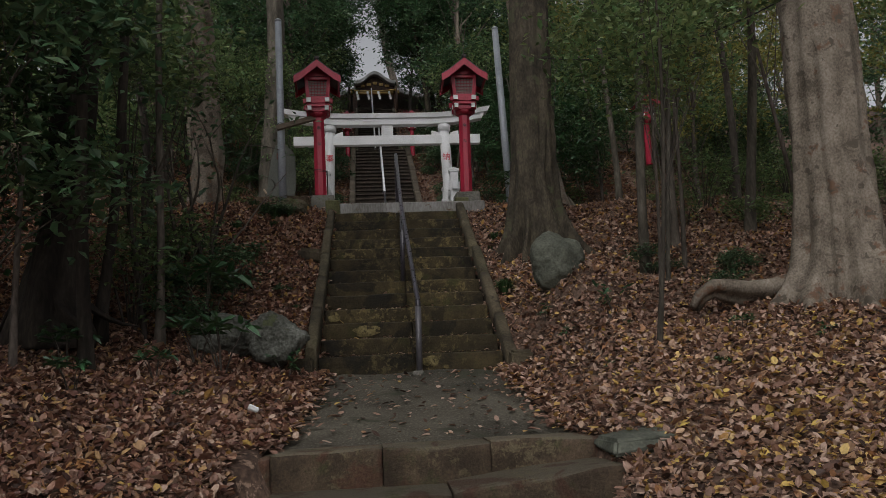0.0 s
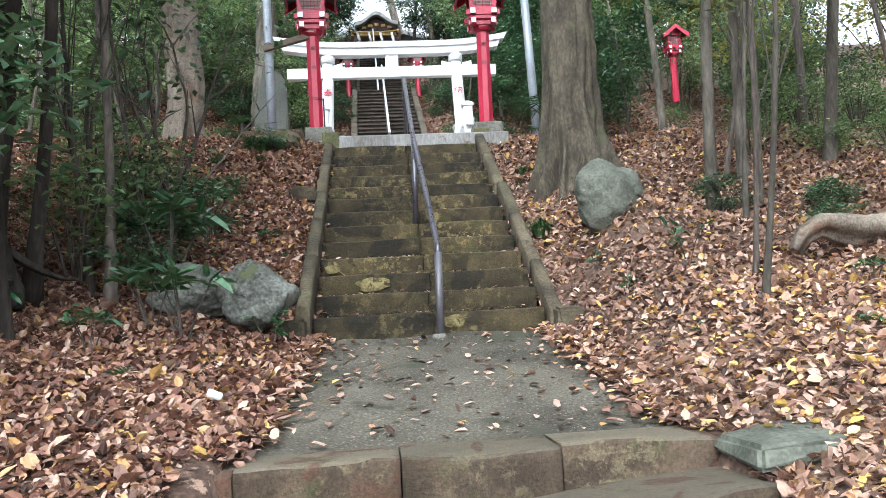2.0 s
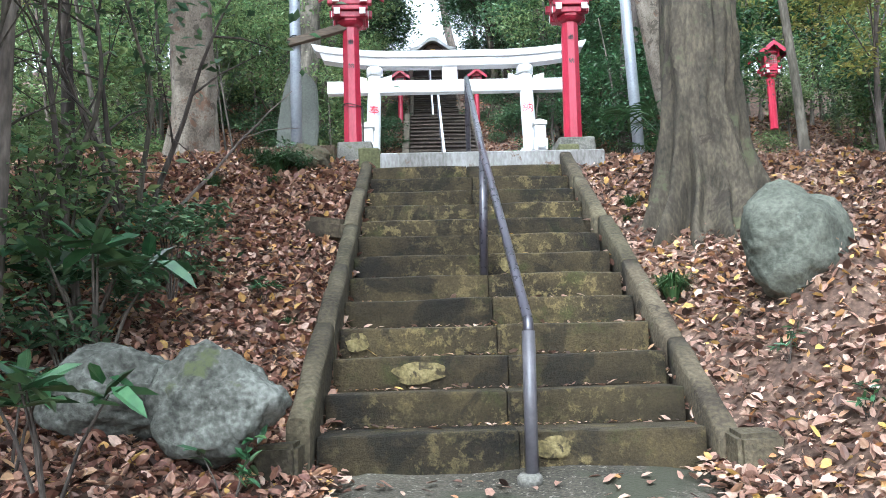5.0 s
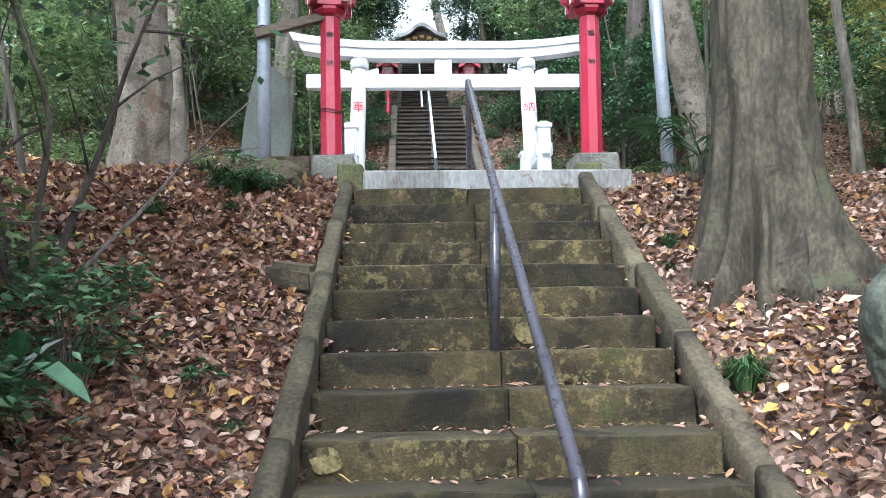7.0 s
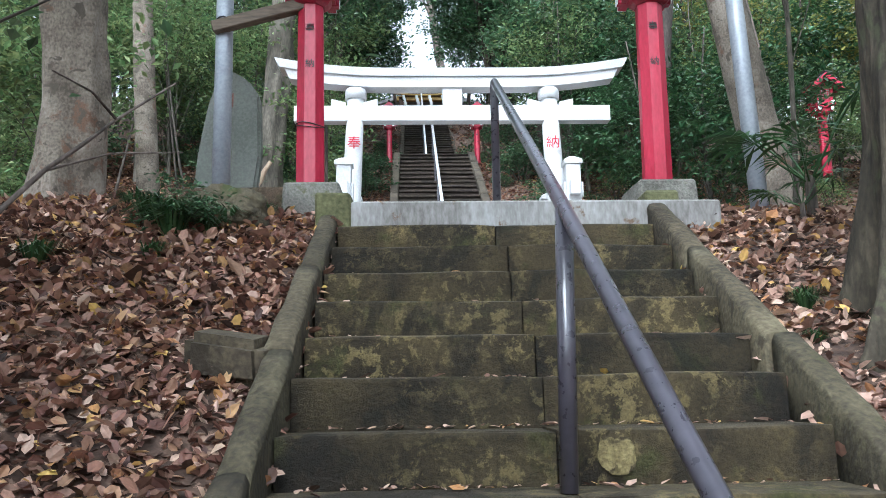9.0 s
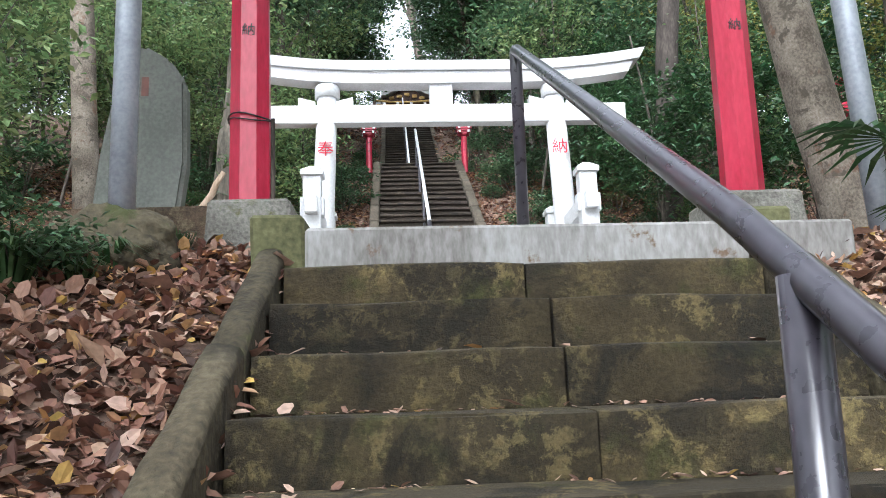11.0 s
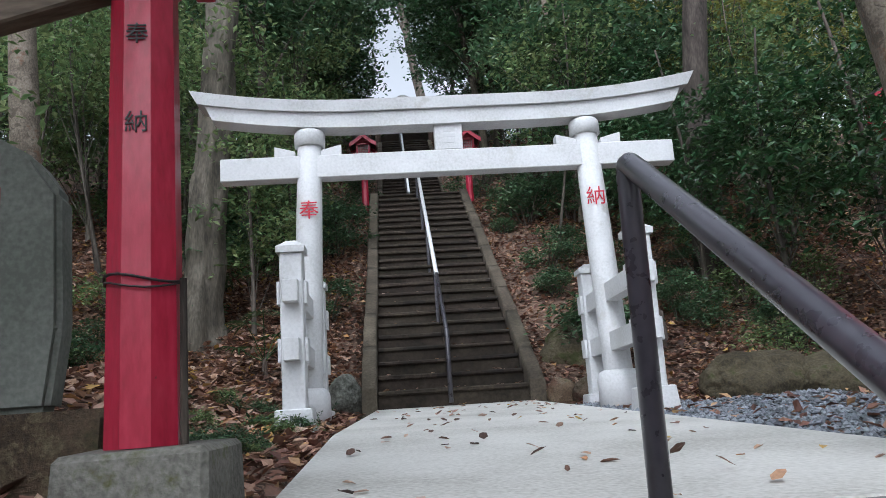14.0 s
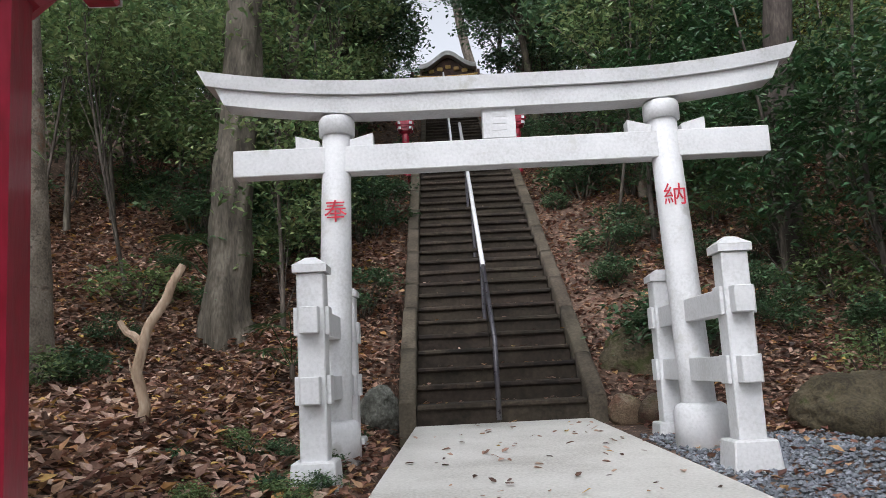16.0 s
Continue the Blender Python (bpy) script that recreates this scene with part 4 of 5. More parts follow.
# ---- rocks ----
def rock(at, dims, mat, label, seed, group="", turn=0, rough=0.28, name="boulder"):
    bm = bmesh.new()
    bmesh.ops.create_icosphere(bm, subdivisions=5, radius=1)
    o = Vector((seed * 7.3, seed * 3.1, seed * 1.7))
    for v in bm.verts:
        d = v.co.normalized()
        k = 1 + rough * noise.noise(d * 1.3 + o) + rough * 0.55 * (0.35 - abs(noise.noise(d * 2.2 + o))) + rough * 0.35 * (0.3 - abs(noise.noise(d * 5 + o))) + rough * 0.16 * noise.noise(d * 13 + o)
        v.co = Vector((d.x * dims[0] * k, d.y * dims[1] * k, d.z * dims[2] * k))
    for f in bm.faces:
        f.smooth = True
    ob = part(name, bm, mat)
    ob.matrix_basis = pose(*at, 0, 0, turn)
    return tagged(ob, label, "rock", group)


rock((1.44, 9.42, 2.22), (0.295, 0.24, 0.30), ROCKGREEN, "grey-green lichened boulder standing on the leafy bank", 4, turn=20, rough=0.2)
rock((-1.38, 8.62, 1.50), (0.25, 0.2, 0.215), ROCK, "rough grey rock beside the stair foot", 2, rough=0.36)
rock((-1.76, 8.72, 1.55), (0.34, 0.22, 0.19), ROCK, "low rough grey rock half buried in leaves", 3, rough=0.36)
flat_stone = part("flat_stone", box(bmesh.new(), -0.2, 0.2, -0.2, 0.2, -0.06, 0.025, 0.02, 0.03, (0.88, 0.82)), ROCKGREEN)
flat_stone.matrix_basis = pose(1.0, 6.0, 0.765, 4, -4, 6)
tagged(flat_stone, "flat grey stone slab lying in the leaves", "rock")
side_stone = part("side_stone", box(bmesh.new(), -0.15, 0.15, -0.12, 0.12, -0.12, 0.05, 0.035, 0.02), CHEEK)
side_stone.matrix_basis = pose(-1.22, 11.05, 2.64, 8, 4, -6)
tagged(side_stone, "flat brown stone set beside the stair edge", "rock")
rock((2.75, 18.3, 3.85), (0.5, 0.35, 0.32), ROCKBROWN, "large mossy boulder beside the gravel", 6)
rock((3.6, 18.1, 3.8), (0.65, 0.4, 0.33), ROCKBROWN, "large mossy boulder beside the gravel", 7)
rock((1.35, 19.9, 4.3), (0.33, 0.25, 0.34), ROCKBROWN, "mossy boulder on the leafy bank", 8)
rock((-1.15, 19.2, 4.0), (0.2, 0.2, 0.24), ROCK, "grey rock beside the long stairs", 9)
for k, (x, y, z, s) in enumerate(((1.02, 18.95, 3.92, 0.15), (1.27, 18.85, 3.9, 0.16), (1.55, 18.75, 3.88, 0.18))):
    rock((x, y, z), (s, s * 0.8, s), KERB, "brown stone in a low row", 10 + k, "row of low stones", rough=0.18, name="edging_stone")
rock((-1.6, 12.48, 3.46), (0.24, 0.18, 0.17), ROCKBROWN, "mossy rock at the foot of the grey pole", 14)
for s, x in ((-1, XL - 0.19), (1, XR + 0.14)):
    p = boxpart("foot_block", CHEEK, None, (x - 0.10, x + 0.10, 8.70, 8.86, 0.95, 1.33), 0.02, 0.015)
    tagged(p, "weathered stone block at the stair foot", "stone block", "stair foot blocks")

# ---- shrine at the top ----
shrine = thing("shrine", (0.03, 41.0, 12.85), "wooden shrine hall with a curved pale gable roof", "shrine")
boxpart("hall_wall", SHRINEWOOD, shrine, (-3.2, 3.2, 0.0, 4.5, 0.0, 1.5), 0.02)
boxpart("floor_base", KERB, shrine, (-4.3, 4.3, -0.8, 4.8, -0.4, 0.25), 0.02)
for s in (-1, 1):
    boxpart("porch_post", SHRINEWOOD, shrine, (s * 1.0 - 0.1, s * 1.0 + 0.1, -1.5, -1.3, 0.0, 2.0), 0.01)
    for q in range(1, 4):
        boxpart("door_panel", REDDARK, shrine, (s * 0.55 * q - 0.22, s * 0.55 * q + 0.22, -0.03, -0.004, 0.4, 1.45), 0.004)
boxpart("porch_beam", GOLD, shrine, (-1.2, 1.2, -1.5, -1.3, 1.85, 2.02), 0.01)


def arch(u):
    return 2.08 + 0.62 * math.exp(-(u * 1.7) ** 2) + 0.10 * u * u


def arched(y0, y1, half, lo, hi):
    bm = bmesh.new()
    prev = None
    for k in range(25):
        u = -1 + k / 12
        cur = [bm.verts.new((u * half, y, (arch(u) if h else 2.0) + (hi if h else lo))) for y in (y0, y1) for h in (0, 1)]
        if prev:
            for a, b in ((0, 1), (1, 3), (3, 2), (2, 0)):
                bm.faces.new((prev[a], prev[b], cur[b], cur[a]))
        else:
            bm.faces.new((cur[0], cur[1], cur[3], cur[2]))
        prev = cur
    bm.faces.new((prev[0], prev[2], prev[3], prev[1]))
    bmesh.ops.recalc_face_normals(bm, faces=bm.faces[:])
    return bm


bm = bmesh.new()
prev = None
for k in range(25):
    u = -1 + k / 12
    cur = [bm.verts.new((u * 1.02, y, arch(u) + h)) for y in (-1.9, 0.3) for h in (0.0, 0.17)]
    if prev:
        for a, b in ((0, 1), (1, 3), (3, 2), (2, 0)):
            bm.faces.new((prev[a], prev[b], cur[b], cur[a]))
    prev = cur
bmesh.ops.recalc_face_normals(bm, faces=bm.faces[:])
part("porch_roof", bm, ROOFPALE, shrine, "pale curved porch roof")
part("carved_gable", arched(-1.6, -1.5, 0.95, 0.0, -0.01), SHRINEWOOD, shrine, "dark carved gable with gilding")
for u in (-0.6, -0.3, 0.0, 0.3, 0.6):
    boxpart("gilt_carving", GOLD, shrine, (u - 0.10, u + 0.10, -1.66, -1.605, 2.06 + 0.2 * (1 - abs(u)), 2.16 + 0.26 * (1 - abs(u))), 0.02, 0.02)
for s in (-1, 1):
    bm = bmesh.new()
    vs = [bm.verts.new((x, y, z)) for h in (0, 0.2) for x, y, z in ((s * 3.6, -0.6, 1.55 + h), (s * 3.6, 5.0, 1.55 + h), (0, 5.0, 2.6 + h), (0, -0.6, 2.6 + h))]
    for f in ((3, 2, 1, 0), (4, 5, 6, 7), (0, 1, 5, 4), (1, 2, 6, 5), (2, 3, 7, 6), (3, 0, 4, 7)):
        bm.faces.new([vs[q] for q in f])
    bmesh.ops.recalc_face_normals(bm, faces=bm.faces[:])
    part("main_roof", bm, ROOFPALE, shrine)
rope = thing("sacred_rope", (-0.1, 37.3, 13.0), "straw rope with white paper streamers between posts", "rope")
for s in (-1, 1):
    part("rope_post", tube(bmesh.new(), [(s * 1.1, 0, 0), (s * 1.1, 0, 1.25)], [0.05, 0.05], 10), SHRINEWOOD, rope)
part("straw_rope", tube(bmesh.new(), [(x, 0, 1.12 - 0.08 * (1 - (x / 1.1) ** 2)) for x in np.linspace(-1.1, 1.1, 13)], [0.04] * 13, 8), GOLD, rope)
for x in (-0.75, -0.25, 0.25, 0.75):
    bm = bmesh.new()
    for k in range(3):
        box(bm, x - 0.05 + 0.03 * k, x + 0.05 + 0.03 * k, -0.06, -0.05, 0.62 + 0.13 * (2 - k), 0.76 + 0.13 * (2 - k))
    part("paper_streamer", bm, PAPER, rope)

# white pipe guards by the far lantern
for x in (5.75,):
    g = thing("pipe_guard", (x, 18.6, float(ground_z(x, 18.6)) - 0.05), "low white bent pipe guard", "guard rail", "white pipe guards")
    pts = fillet([(-0.35, 0, 0), (-0.35, 0, 0.75), (0.35, 0, 0.75), (0.35, 0, 0)], 0.18)
    part("pipe", tube(bmesh.new(), pts, [0.04] * len(pts), 10), WHITE, g)

# cable slung between the trees
cable = thing("cable", (0, 0, 0), "thin black cable slung between trees", "cable")
part("wire", tube(bmesh.new(), [Vector((3.5, 8.0, 4.5)).lerp(Vector((1.75, 11.0, 5.1)), q / 8) - Vector((0, 0, 0.25 * (1 - (q / 4 - 1) ** 2))) for q in range(9)], [0.008] * 9, 5), INK, cable)
stub = thing("cut_stump", (2.35, 20.1, 4.45), "reddish-brown cut tree stump on the bank", "stump")
part("stump_body", lathe(bmesh.new(), [(0.26, -0.2), (0.2, 0.05), (0.18, 0.3), (0.17, 0.36)], 12), BARKDARK, stub)
scrap = boxpart("white_scrap", PAPER, None, (-0.035, 0.035, -0.022, 0.022, -0.012, 0.02), 0.008, 0.008)
scrap.matrix_basis = pose(-1.3, 6.75, 0.99, 0, 20, 30)
tagged(scrap, "small white scrap lying on the leaves", "litter")

# branching dead stump
stump = thing("dead_branch", (-2.15, 16.2, 4.12), "bare forked dead branch standing in leaves", "dead wood")
part("stem", tube(bmesh.new(), [(0, 0, -0.1), (0.04, 0, 0.12), (-0.02, 0.01, 0.34), (0.03, 0, 0.55), (0.05, 0.02, 0.66), (0.17, 0.02, 0.84), (0.2, 0.03, 0.95), (0.28, 0.03, 1.08)], [0.05, 0.04, 0.042, 0.04, 0.036, 0.034, 0.03, 0.026], 10, wob=0.7), DEADWOOD, stump)
part("fork", tube(bmesh.new(), [(0.03, 0, 0.52), (-0.05, 0, 0.6), (-0.1, 0.01, 0.62), (-0.15, 0, 0.7)], [0.034, 0.028, 0.024, 0.02], 8, wob=0.5), DEADWOOD, stump)
part("twig", tube(bmesh.new(), [(-0.02, 0, 0.3), (-0.06, -0.02, 0.36), (-0.07, -0.03, 0.44)], [0.014, 0.01, 0.006], 6), DEADWOOD, stump)


stump.matrix_basis = pose(-2.38, 16.7, float(ground_z(-2.38, 16.7))) @ Matrix.Scale(0.88, 4)


# ---- trees ----
def trunk_bm(height, r0, r1, lean=(0, 0), flare=0.0, roots=0, seed=0, sides=14, bend=0.15):
    bm = bmesh.new()
    rng = random.Random(seed)
    n = 30 if flare > 0.1 else 16
    pts, rad = [], []
    for k in range(n + 1):
        h = (k / n) ** 1.5 * height - 0.25
        hh = max(h, 0)
        pts.append((lean[0] * hh + bend * math.sin(hh * 0.6 + seed), lean[1] * hh + bend * math.cos(hh * 0.5 + seed * 2), h))
        rad.append(r0 + (r1 - r0) * (hh / height) + flare * math.exp(-max(h + 0.1, 0) / 0.35))
    b0 = Vector((bend * math.sin(seed), bend * math.cos(seed * 2), 0))
    pts = [Vector(p) - b0 for p in pts]
    tube(bm, pts, rad, sides, wob=0.35 if flare > 0.1 else 0.12, flute=[0.05 + 0.17 * math.exp(-max(p.z, 0) / 0.7) for p in pts] if flare > 0.1 else None)
    return bm, pts


def big_tree(name, at, height, r0, r1, lean, flare, roots, mat, label, seed, crown=None, crown_at=(0, 0, 0), group=""):
    root = thing("tree", at, label, "tree", group)
    bm, pts = trunk_bm(height, r0, r1, lean, flare, roots, seed, 48 if flare > 0.1 else 20)
    part("trunk", bm, mat, root)
    rg = random.Random(seed)
    for q in range(roots):
        a = 2 * math.pi * (q + rg.uniform(-0.3, 0.3)) / roots
        L = rg.uniform(0.75, 1.15) * (0.35 + flare * 2.2)
        sway, top = rg.uniform(-0.8, 0.8), rg.uniform(0.25, 0.7) * (0.5 + flare * 2)
        rp = []
        for d in (0.28, 0.36, 0.46, 0.58, 0.72, 0.88, 1.08):
            w = a + sway * (d - 0.28) * 1.4
            rp.append(Vector((math.cos(w) * d * L, math.sin(w) * d * L, top * max(0, 1 - (d - 0.28) / 0.72) ** 1.9 - 0.06 * d)))
        th = r0 * rg.uniform(0.4, 0.8)
        part("root", tube(bmesh.new(), rp, [th * 0.22, th * 0.34, th * 0.40, th * 0.36, th * 0.30, th * 0.2, th * 0.07], 12, wob=1.0), mat, root)
    if crown:
        g = np.random.default_rng(seed)
        cl, P = crown_points(g, 1.8, 1.8, 0.9, 10, 110, 0.36)
        mid = np.array([pts[-1].x, pts[-1].y, height - 0.2])
        for k in range(0, 10, 2):
            e = Vector(cl[k] + mid)
            part("limb", tube(bmesh.new(), [pts[-4], pts[-4].lerp(e, 0.5) + Vector((0, 0, 0.2)), e], [r1 * 0.5, r1 * 0.3, 0.02], 7), mat, root)
        leaves("crown", P + mid, g.uniform(0.1, 0.18, len(P)), g, crown, root, flat=0.55, width=0.24)
    return root


def buttress_trunk(height, r0, r1, lean, lobes, seed, sides=140, rings=64):
    """A trunk whose foot runs out into buttress roots: lobes of (degrees, reach, height, sharpness)."""
    bm = bmesh.new()
    rows = []
    for k in range(rings + 1):
        h = (k / rings) ** 1.8 * (height + 0.8) - 0.8
        hh = max(h, 0)
        row = []
        for q in range(sides):
            w = 2 * math.pi * q / sides
            wave = noise.noise(Vector((math.cos(w) * 1.7, math.sin(w) * 1.7, hh * 0.5 + seed))) * 0.10 + noise.noise(Vector((math.cos(w) * 5, math.sin(w) * 5, hh * 0.9 + seed))) * 0.08
            r = (r0 + (r1 - r0) * hh / height) * (1 + wave)
            for deg, reach, tall, sharp in lobes:
                a = radians(deg + 14 * noise.noise(Vector((h * 1.6, deg, seed))))
                c = max(math.cos(w - a), 0) ** sharp
                r += reach * c * (math.exp(-max(h, -0.06) / tall) + 0.30 * math.exp(-hh / 0.8) + 0.10 * math.exp(-hh / 2.5))
            r -= 0.10 * math.exp(-hh / 0.5) * max(0, noise.noise(Vector((math.cos(w) * 4.5, math.sin(w) * 4.5, h * 1.3 + seed * 2))))
            r += 0.022 * noise.noise(Vector((r * 9 * math.cos(w), r * 9 * math.sin(w), h * 6)))
            row.append(bm.verts.new((lean[0] * hh + r * math.cos(w), lean[1] * hh + r * math.sin(w), h)))
        rows.append(row)
    for a, b in zip(rows, rows[1:]):
        for q in range(sides):
            bm.faces.new((a[q], a[(q + 1) % sides], b[(q + 1) % sides], b[q])).smooth = True
    bm.faces.new(rows[-1])
    return bm


def buttress_tree(at, height, r0, r1, lean, lobes, mat, label, seed, crown):
    root = thing("tree", at, label, "tree")
    part("trunk", buttress_trunk(height, r0, r1, lean, lobes, seed), mat, root)
    g = np.random.default_rng(seed)
    cl, P = crown_points(g, 1.8, 1.8, 0.9, 10, 110, 0.36)
    mid = np.array([lean[0] * height, lean[1] * height, height - 0.2])
    top = Vector(mid) - Vector((0, 0, 0.8))
    for k in range(0, 10, 2):
        e = Vector(cl[k] + mid)
        part("limb", tube(bmesh.new(), [top, top.lerp(e, 0.5) + Vector((0, 0, 0.2)), e], [r1 * 0.5, r1 * 0.3, 0.02], 7), mat, root)
    leaves("crown", P + mid, g.uniform(0.1, 0.18, len(P)), g, crown, root, flat=0.55, width=0.24)
    return root


def crown_points(rng, rx, ry, rz, clusters, per, spread_):
    c = rng.normal(0, 1, (clusters, 3))
    c /= np.linalg.norm(c, axis=1)[:, None]
    c *= rng.uniform(0.25, 1.0, (clusters, 1)) ** 0.5
    c *= np.array([rx, ry, rz])
    s = spread_ * rng.uniform(0.6, 1.3, (clusters, 1, 1))
    p = c[:, None, :] + rng.normal(0, 1, (clusters, per, 3)) * s * np.array([1, 1, 0.55])
    return c, p.reshape(-1, 3)


def canopy_tree(seed, height, r0, rx, rz, base, clusters, per, leaf, lmat, bmat, lean=0.04):
    """A tree with limbs that run to its leaf clumps, which is then copied."""
    rng = np.random.default_rng(seed)
    root = thing("tree", (0, 0, -60), "slender evergreen tree with a loose leafy crown", "tree", "woodland trees")
    bm, pts = trunk_bm(height, r0, r0 * 0.3, (rng.uniform(-lean, lean), rng.uniform(-lean, lean)), r0 * 0.5, 0, seed, 9, 0.2)
    c, P = crown_points(rng, rx, rx, rz, int(clusters * 1.35), int(per * 0.85), 0.25)
    mid = np.array([pts[-1].x * 0.6, pts[-1].y * 0.6, base + rz])
    for k in range(0, clusters, 3):
        e = Vector(c[k] + mid)
        f = min(max((e.z - 0.5 - rng.uniform(0, 1.0)) / height, 0.15), 0.97)
        kk = min(int(f ** (1 / 1.5) * 16), 15)
        st = pts[kk]
        m = st.lerp(e, 0.5) + Vector((0, 0, 0.15))
        tube(bm, [st, m, e], [r0 * 0.28, r0 * 0.16, r0 * 0.05], 5, cap=False)
    part("trunk", bm, bmat, root)
    leaves("crown", P + mid, rng.uniform(leaf * 0.7, leaf * 1.3, len(P)), rng, lmat, root, flat=0.55, width=0.24)
    return root


def shrub(seed, r, h, clusters, per, leaf, lmat):
    rng = np.random.default_rng(seed)
    root = thing("shrub", (0, 0, -60), "evergreen shrub with glossy green leaves", "shrub", "undergrowth shrubs")
    c, P = crown_points(rng, r, r, h * 0.45, clusters, per, 0.14)
    c[:, 2] += h * 0.55
    P[:, 2] += h * 0.55
    bm = bmesh.new()
    for k in range(0, clusters, 2):
        e = Vector(c[k])
        tube(bm, [(e.x * 0.1, e.y * 0.1, -0.1), (e.x * 0.5, e.y * 0.5, e.z * 0.55), e], [0.014, 0.01, 0.004], 5, cap=False)
    part("woody_base", bm, BARKDARK, root)
    leaves("foliage", P, rng.uniform(leaf * 0.7, leaf * 1.3, len(P)), rng, lmat, root, flat=0.45, width=0.24)
    return root


def broadleaf(seed, n=46):
    """A low plant with whorls of large drooping glossy leaves."""
    g = np.random.default_rng(seed)
    root = thing("broadleaf_plant", (0, 0, -60), "low plant with large glossy green leaves", "plant", "broad-leaved plants")
    bm = bmesh.new()
    pts = []
    for k in range(5):
        a, L = g.uniform(0, 6.28), g.uniform(0.3, 0.62)
        tip = Vector((math.cos(a) * 0.22 * L / 0.5, math.sin(a) * 0.22 * L / 0.5, L))
        tube(bm, [(0, 0, -0.05), tip * 0.5 + Vector((0, 0, 0.04)), tip], [0.009, 0.007, 0.004], 5, cap=False)
        pts += [tuple(tip + Vector((g.normal(0, 0.03), g.normal(0, 0.03), g.normal(0, 0.04)))) for q in range(n // 5)]
    part("stalk", bm, BARKDARK, root)
    leaves("foliage", np.array(pts), g.uniform(0.12, 0.2, len(pts)), g, LEAFDARK, root, flat=0.4, width=0.17, six=True)
    return root


def fan_palm(seed):
    g = np.random.default_rng(seed)
    root = thing("fan_palm", (0, 0, -60), "young fan palm with split pleated leaves", "palm", "young fan palms")
    part("stalk", tube(bmesh.new(), [(0, 0, -0.05), (0, 0, 0.3)], [0.04, 0.03], 8), BARKDARK, root)
    for k in range(7):
        a = k * 0.9 + g.uniform(-0.2, 0.2)
        out = Vector((math.cos(a), math.sin(a), 0))
        hub = out * 0.35 + Vector((0, 0, g.uniform(0.45, 0.85)))
        bm = tube(bmesh.new(), [(0, 0, 0.25), out * 0.2 + Vector((0, 0, hub.z * 0.75)), hub], [0.008, 0.007, 0.006], 5, cap=False)
        side = Vector((-out.y, out.x, 0))
        for q in range(13):
            w = -1.9 + 3.8 * q / 12
            d = (out * math.cos(w) + side * math.sin(w) + Vector((0, 0, -0.15 + 0.25 * math.cos(w)))).normalized()
            s = d.cross(Vector((0, 0, 1))).normalized() * 0.014
            e = hub + d * 0.34
            vs = [bm.verts.new(p) for p in (hub, hub + d * 0.2 + s, e + Vector((0, 0, -0.05)), hub + d * 0.2 - s + Vector((0, 0, 0.01)))]
            bm.faces.new(vs)
        part("frond", bm, GRASS, root)
    return root


def bare_shrub(at, seed, label):
    g = random.Random(seed)
    root = thing("bare_shrub", at, label, "shrub")
    for k in range(6):
        a = g.uniform(0, 6.28)
        p, d = Vector((0.12 * math.cos(a), 0.12 * math.sin(a), -0.1)), Vector((0.5 * math.cos(a), 0.5 * math.sin(a), 1.3)).normalized()
        pts, r = [p.copy()], g.uniform(0.012, 0.026)
        for q in range(9):
            d = (d + Vector((g.uniform(-0.25, 0.25), g.uniform(-0.25, 0.25), g.uniform(-0.05, 0.2)))).normalized()
            p = p + d * g.uniform(0.14, 0.24)
            pts.append(p.copy())
        bm = tube(bmesh.new(), pts, [r * (1 - 0.085 * q) for q in range(len(pts))], 8, wob=0.2)
        for q in range(3, 9, 2):
            e = Vector((g.uniform(-1, 1), g.uniform(-1, 1), g.uniform(-0.1, 0.8))).normalized()
            tube(bm, [pts[q], pts[q] + e * 0.22 + Vector((0, 0, 0.03)), pts[q] + e * 0.5], [r * 0.4, r * 0.28, 0.003], 5, cap=False)
        part("branch", bm, BARKDARK, root)
    g2 = np.random.default_rng(seed)
    P = g2.normal(0, 1, (260, 3)) * np.array([0.5, 0.5, 0.35]) + np.array([0, 0, 1.5])
    leaves("foliage", P, g2.uniform(0.06, 0.11, 260), g2, LEAF, root, flat=0.5, width=0.25)
    return root


bare_shrub((-2.25, 10.2, 2.6), 5, "gnarled shrub with crooked bare branches on the bank")
bare_shrub((-2.75, 9.5, 2.3), 6, "gnarled shrub with crooked bare branches on the bank")


def tuft(seed, n=160, h=0.28):
    rng = np.random.default_rng(seed)
    root = thing("grass_tuft", (0, 0, -60), "dark green arching grass tuft", "grass tuft", "grass tufts on the bank")
    a, r = rng.uniform(0, 2 * math.pi, n), rng.uniform(0.3, 1.0, n)
    d = np.stack([np.cos(a), np.sin(a), np.zeros(n)], 1)
    s = np.stack([-np.sin(a), np.cos(a), np.zeros(n)], 1) * 0.005
    up = np.array([[0, 0, 1.0]])
    L = (h * rng.uniform(0.6, 1.2, n))[:, None]
    b = d * 0.03 * r[:, None]
    p1 = b + d * L * 0.3 * r[:, None] + up * L * 0.6
    p2 = b + d * L * 0.75 * r[:, None] + up * L * (0.85 - 0.5 * r[:, None])
    V = np.stack([b - s, b + s, p1 + s, p1 - s, p2 + s * 0.3, p2 - s * 0.3], 1).reshape(-1, 3)
    q = np.arange(n)[:, None] * 6
    F = np.concatenate([q + np.array([[0, 1, 2, 3]]), q + np.array([[3, 2, 4, 5]])], 0)
    tagged(from_arrays("blade_clump", V, F, GRASS, root), kind="")
    return root


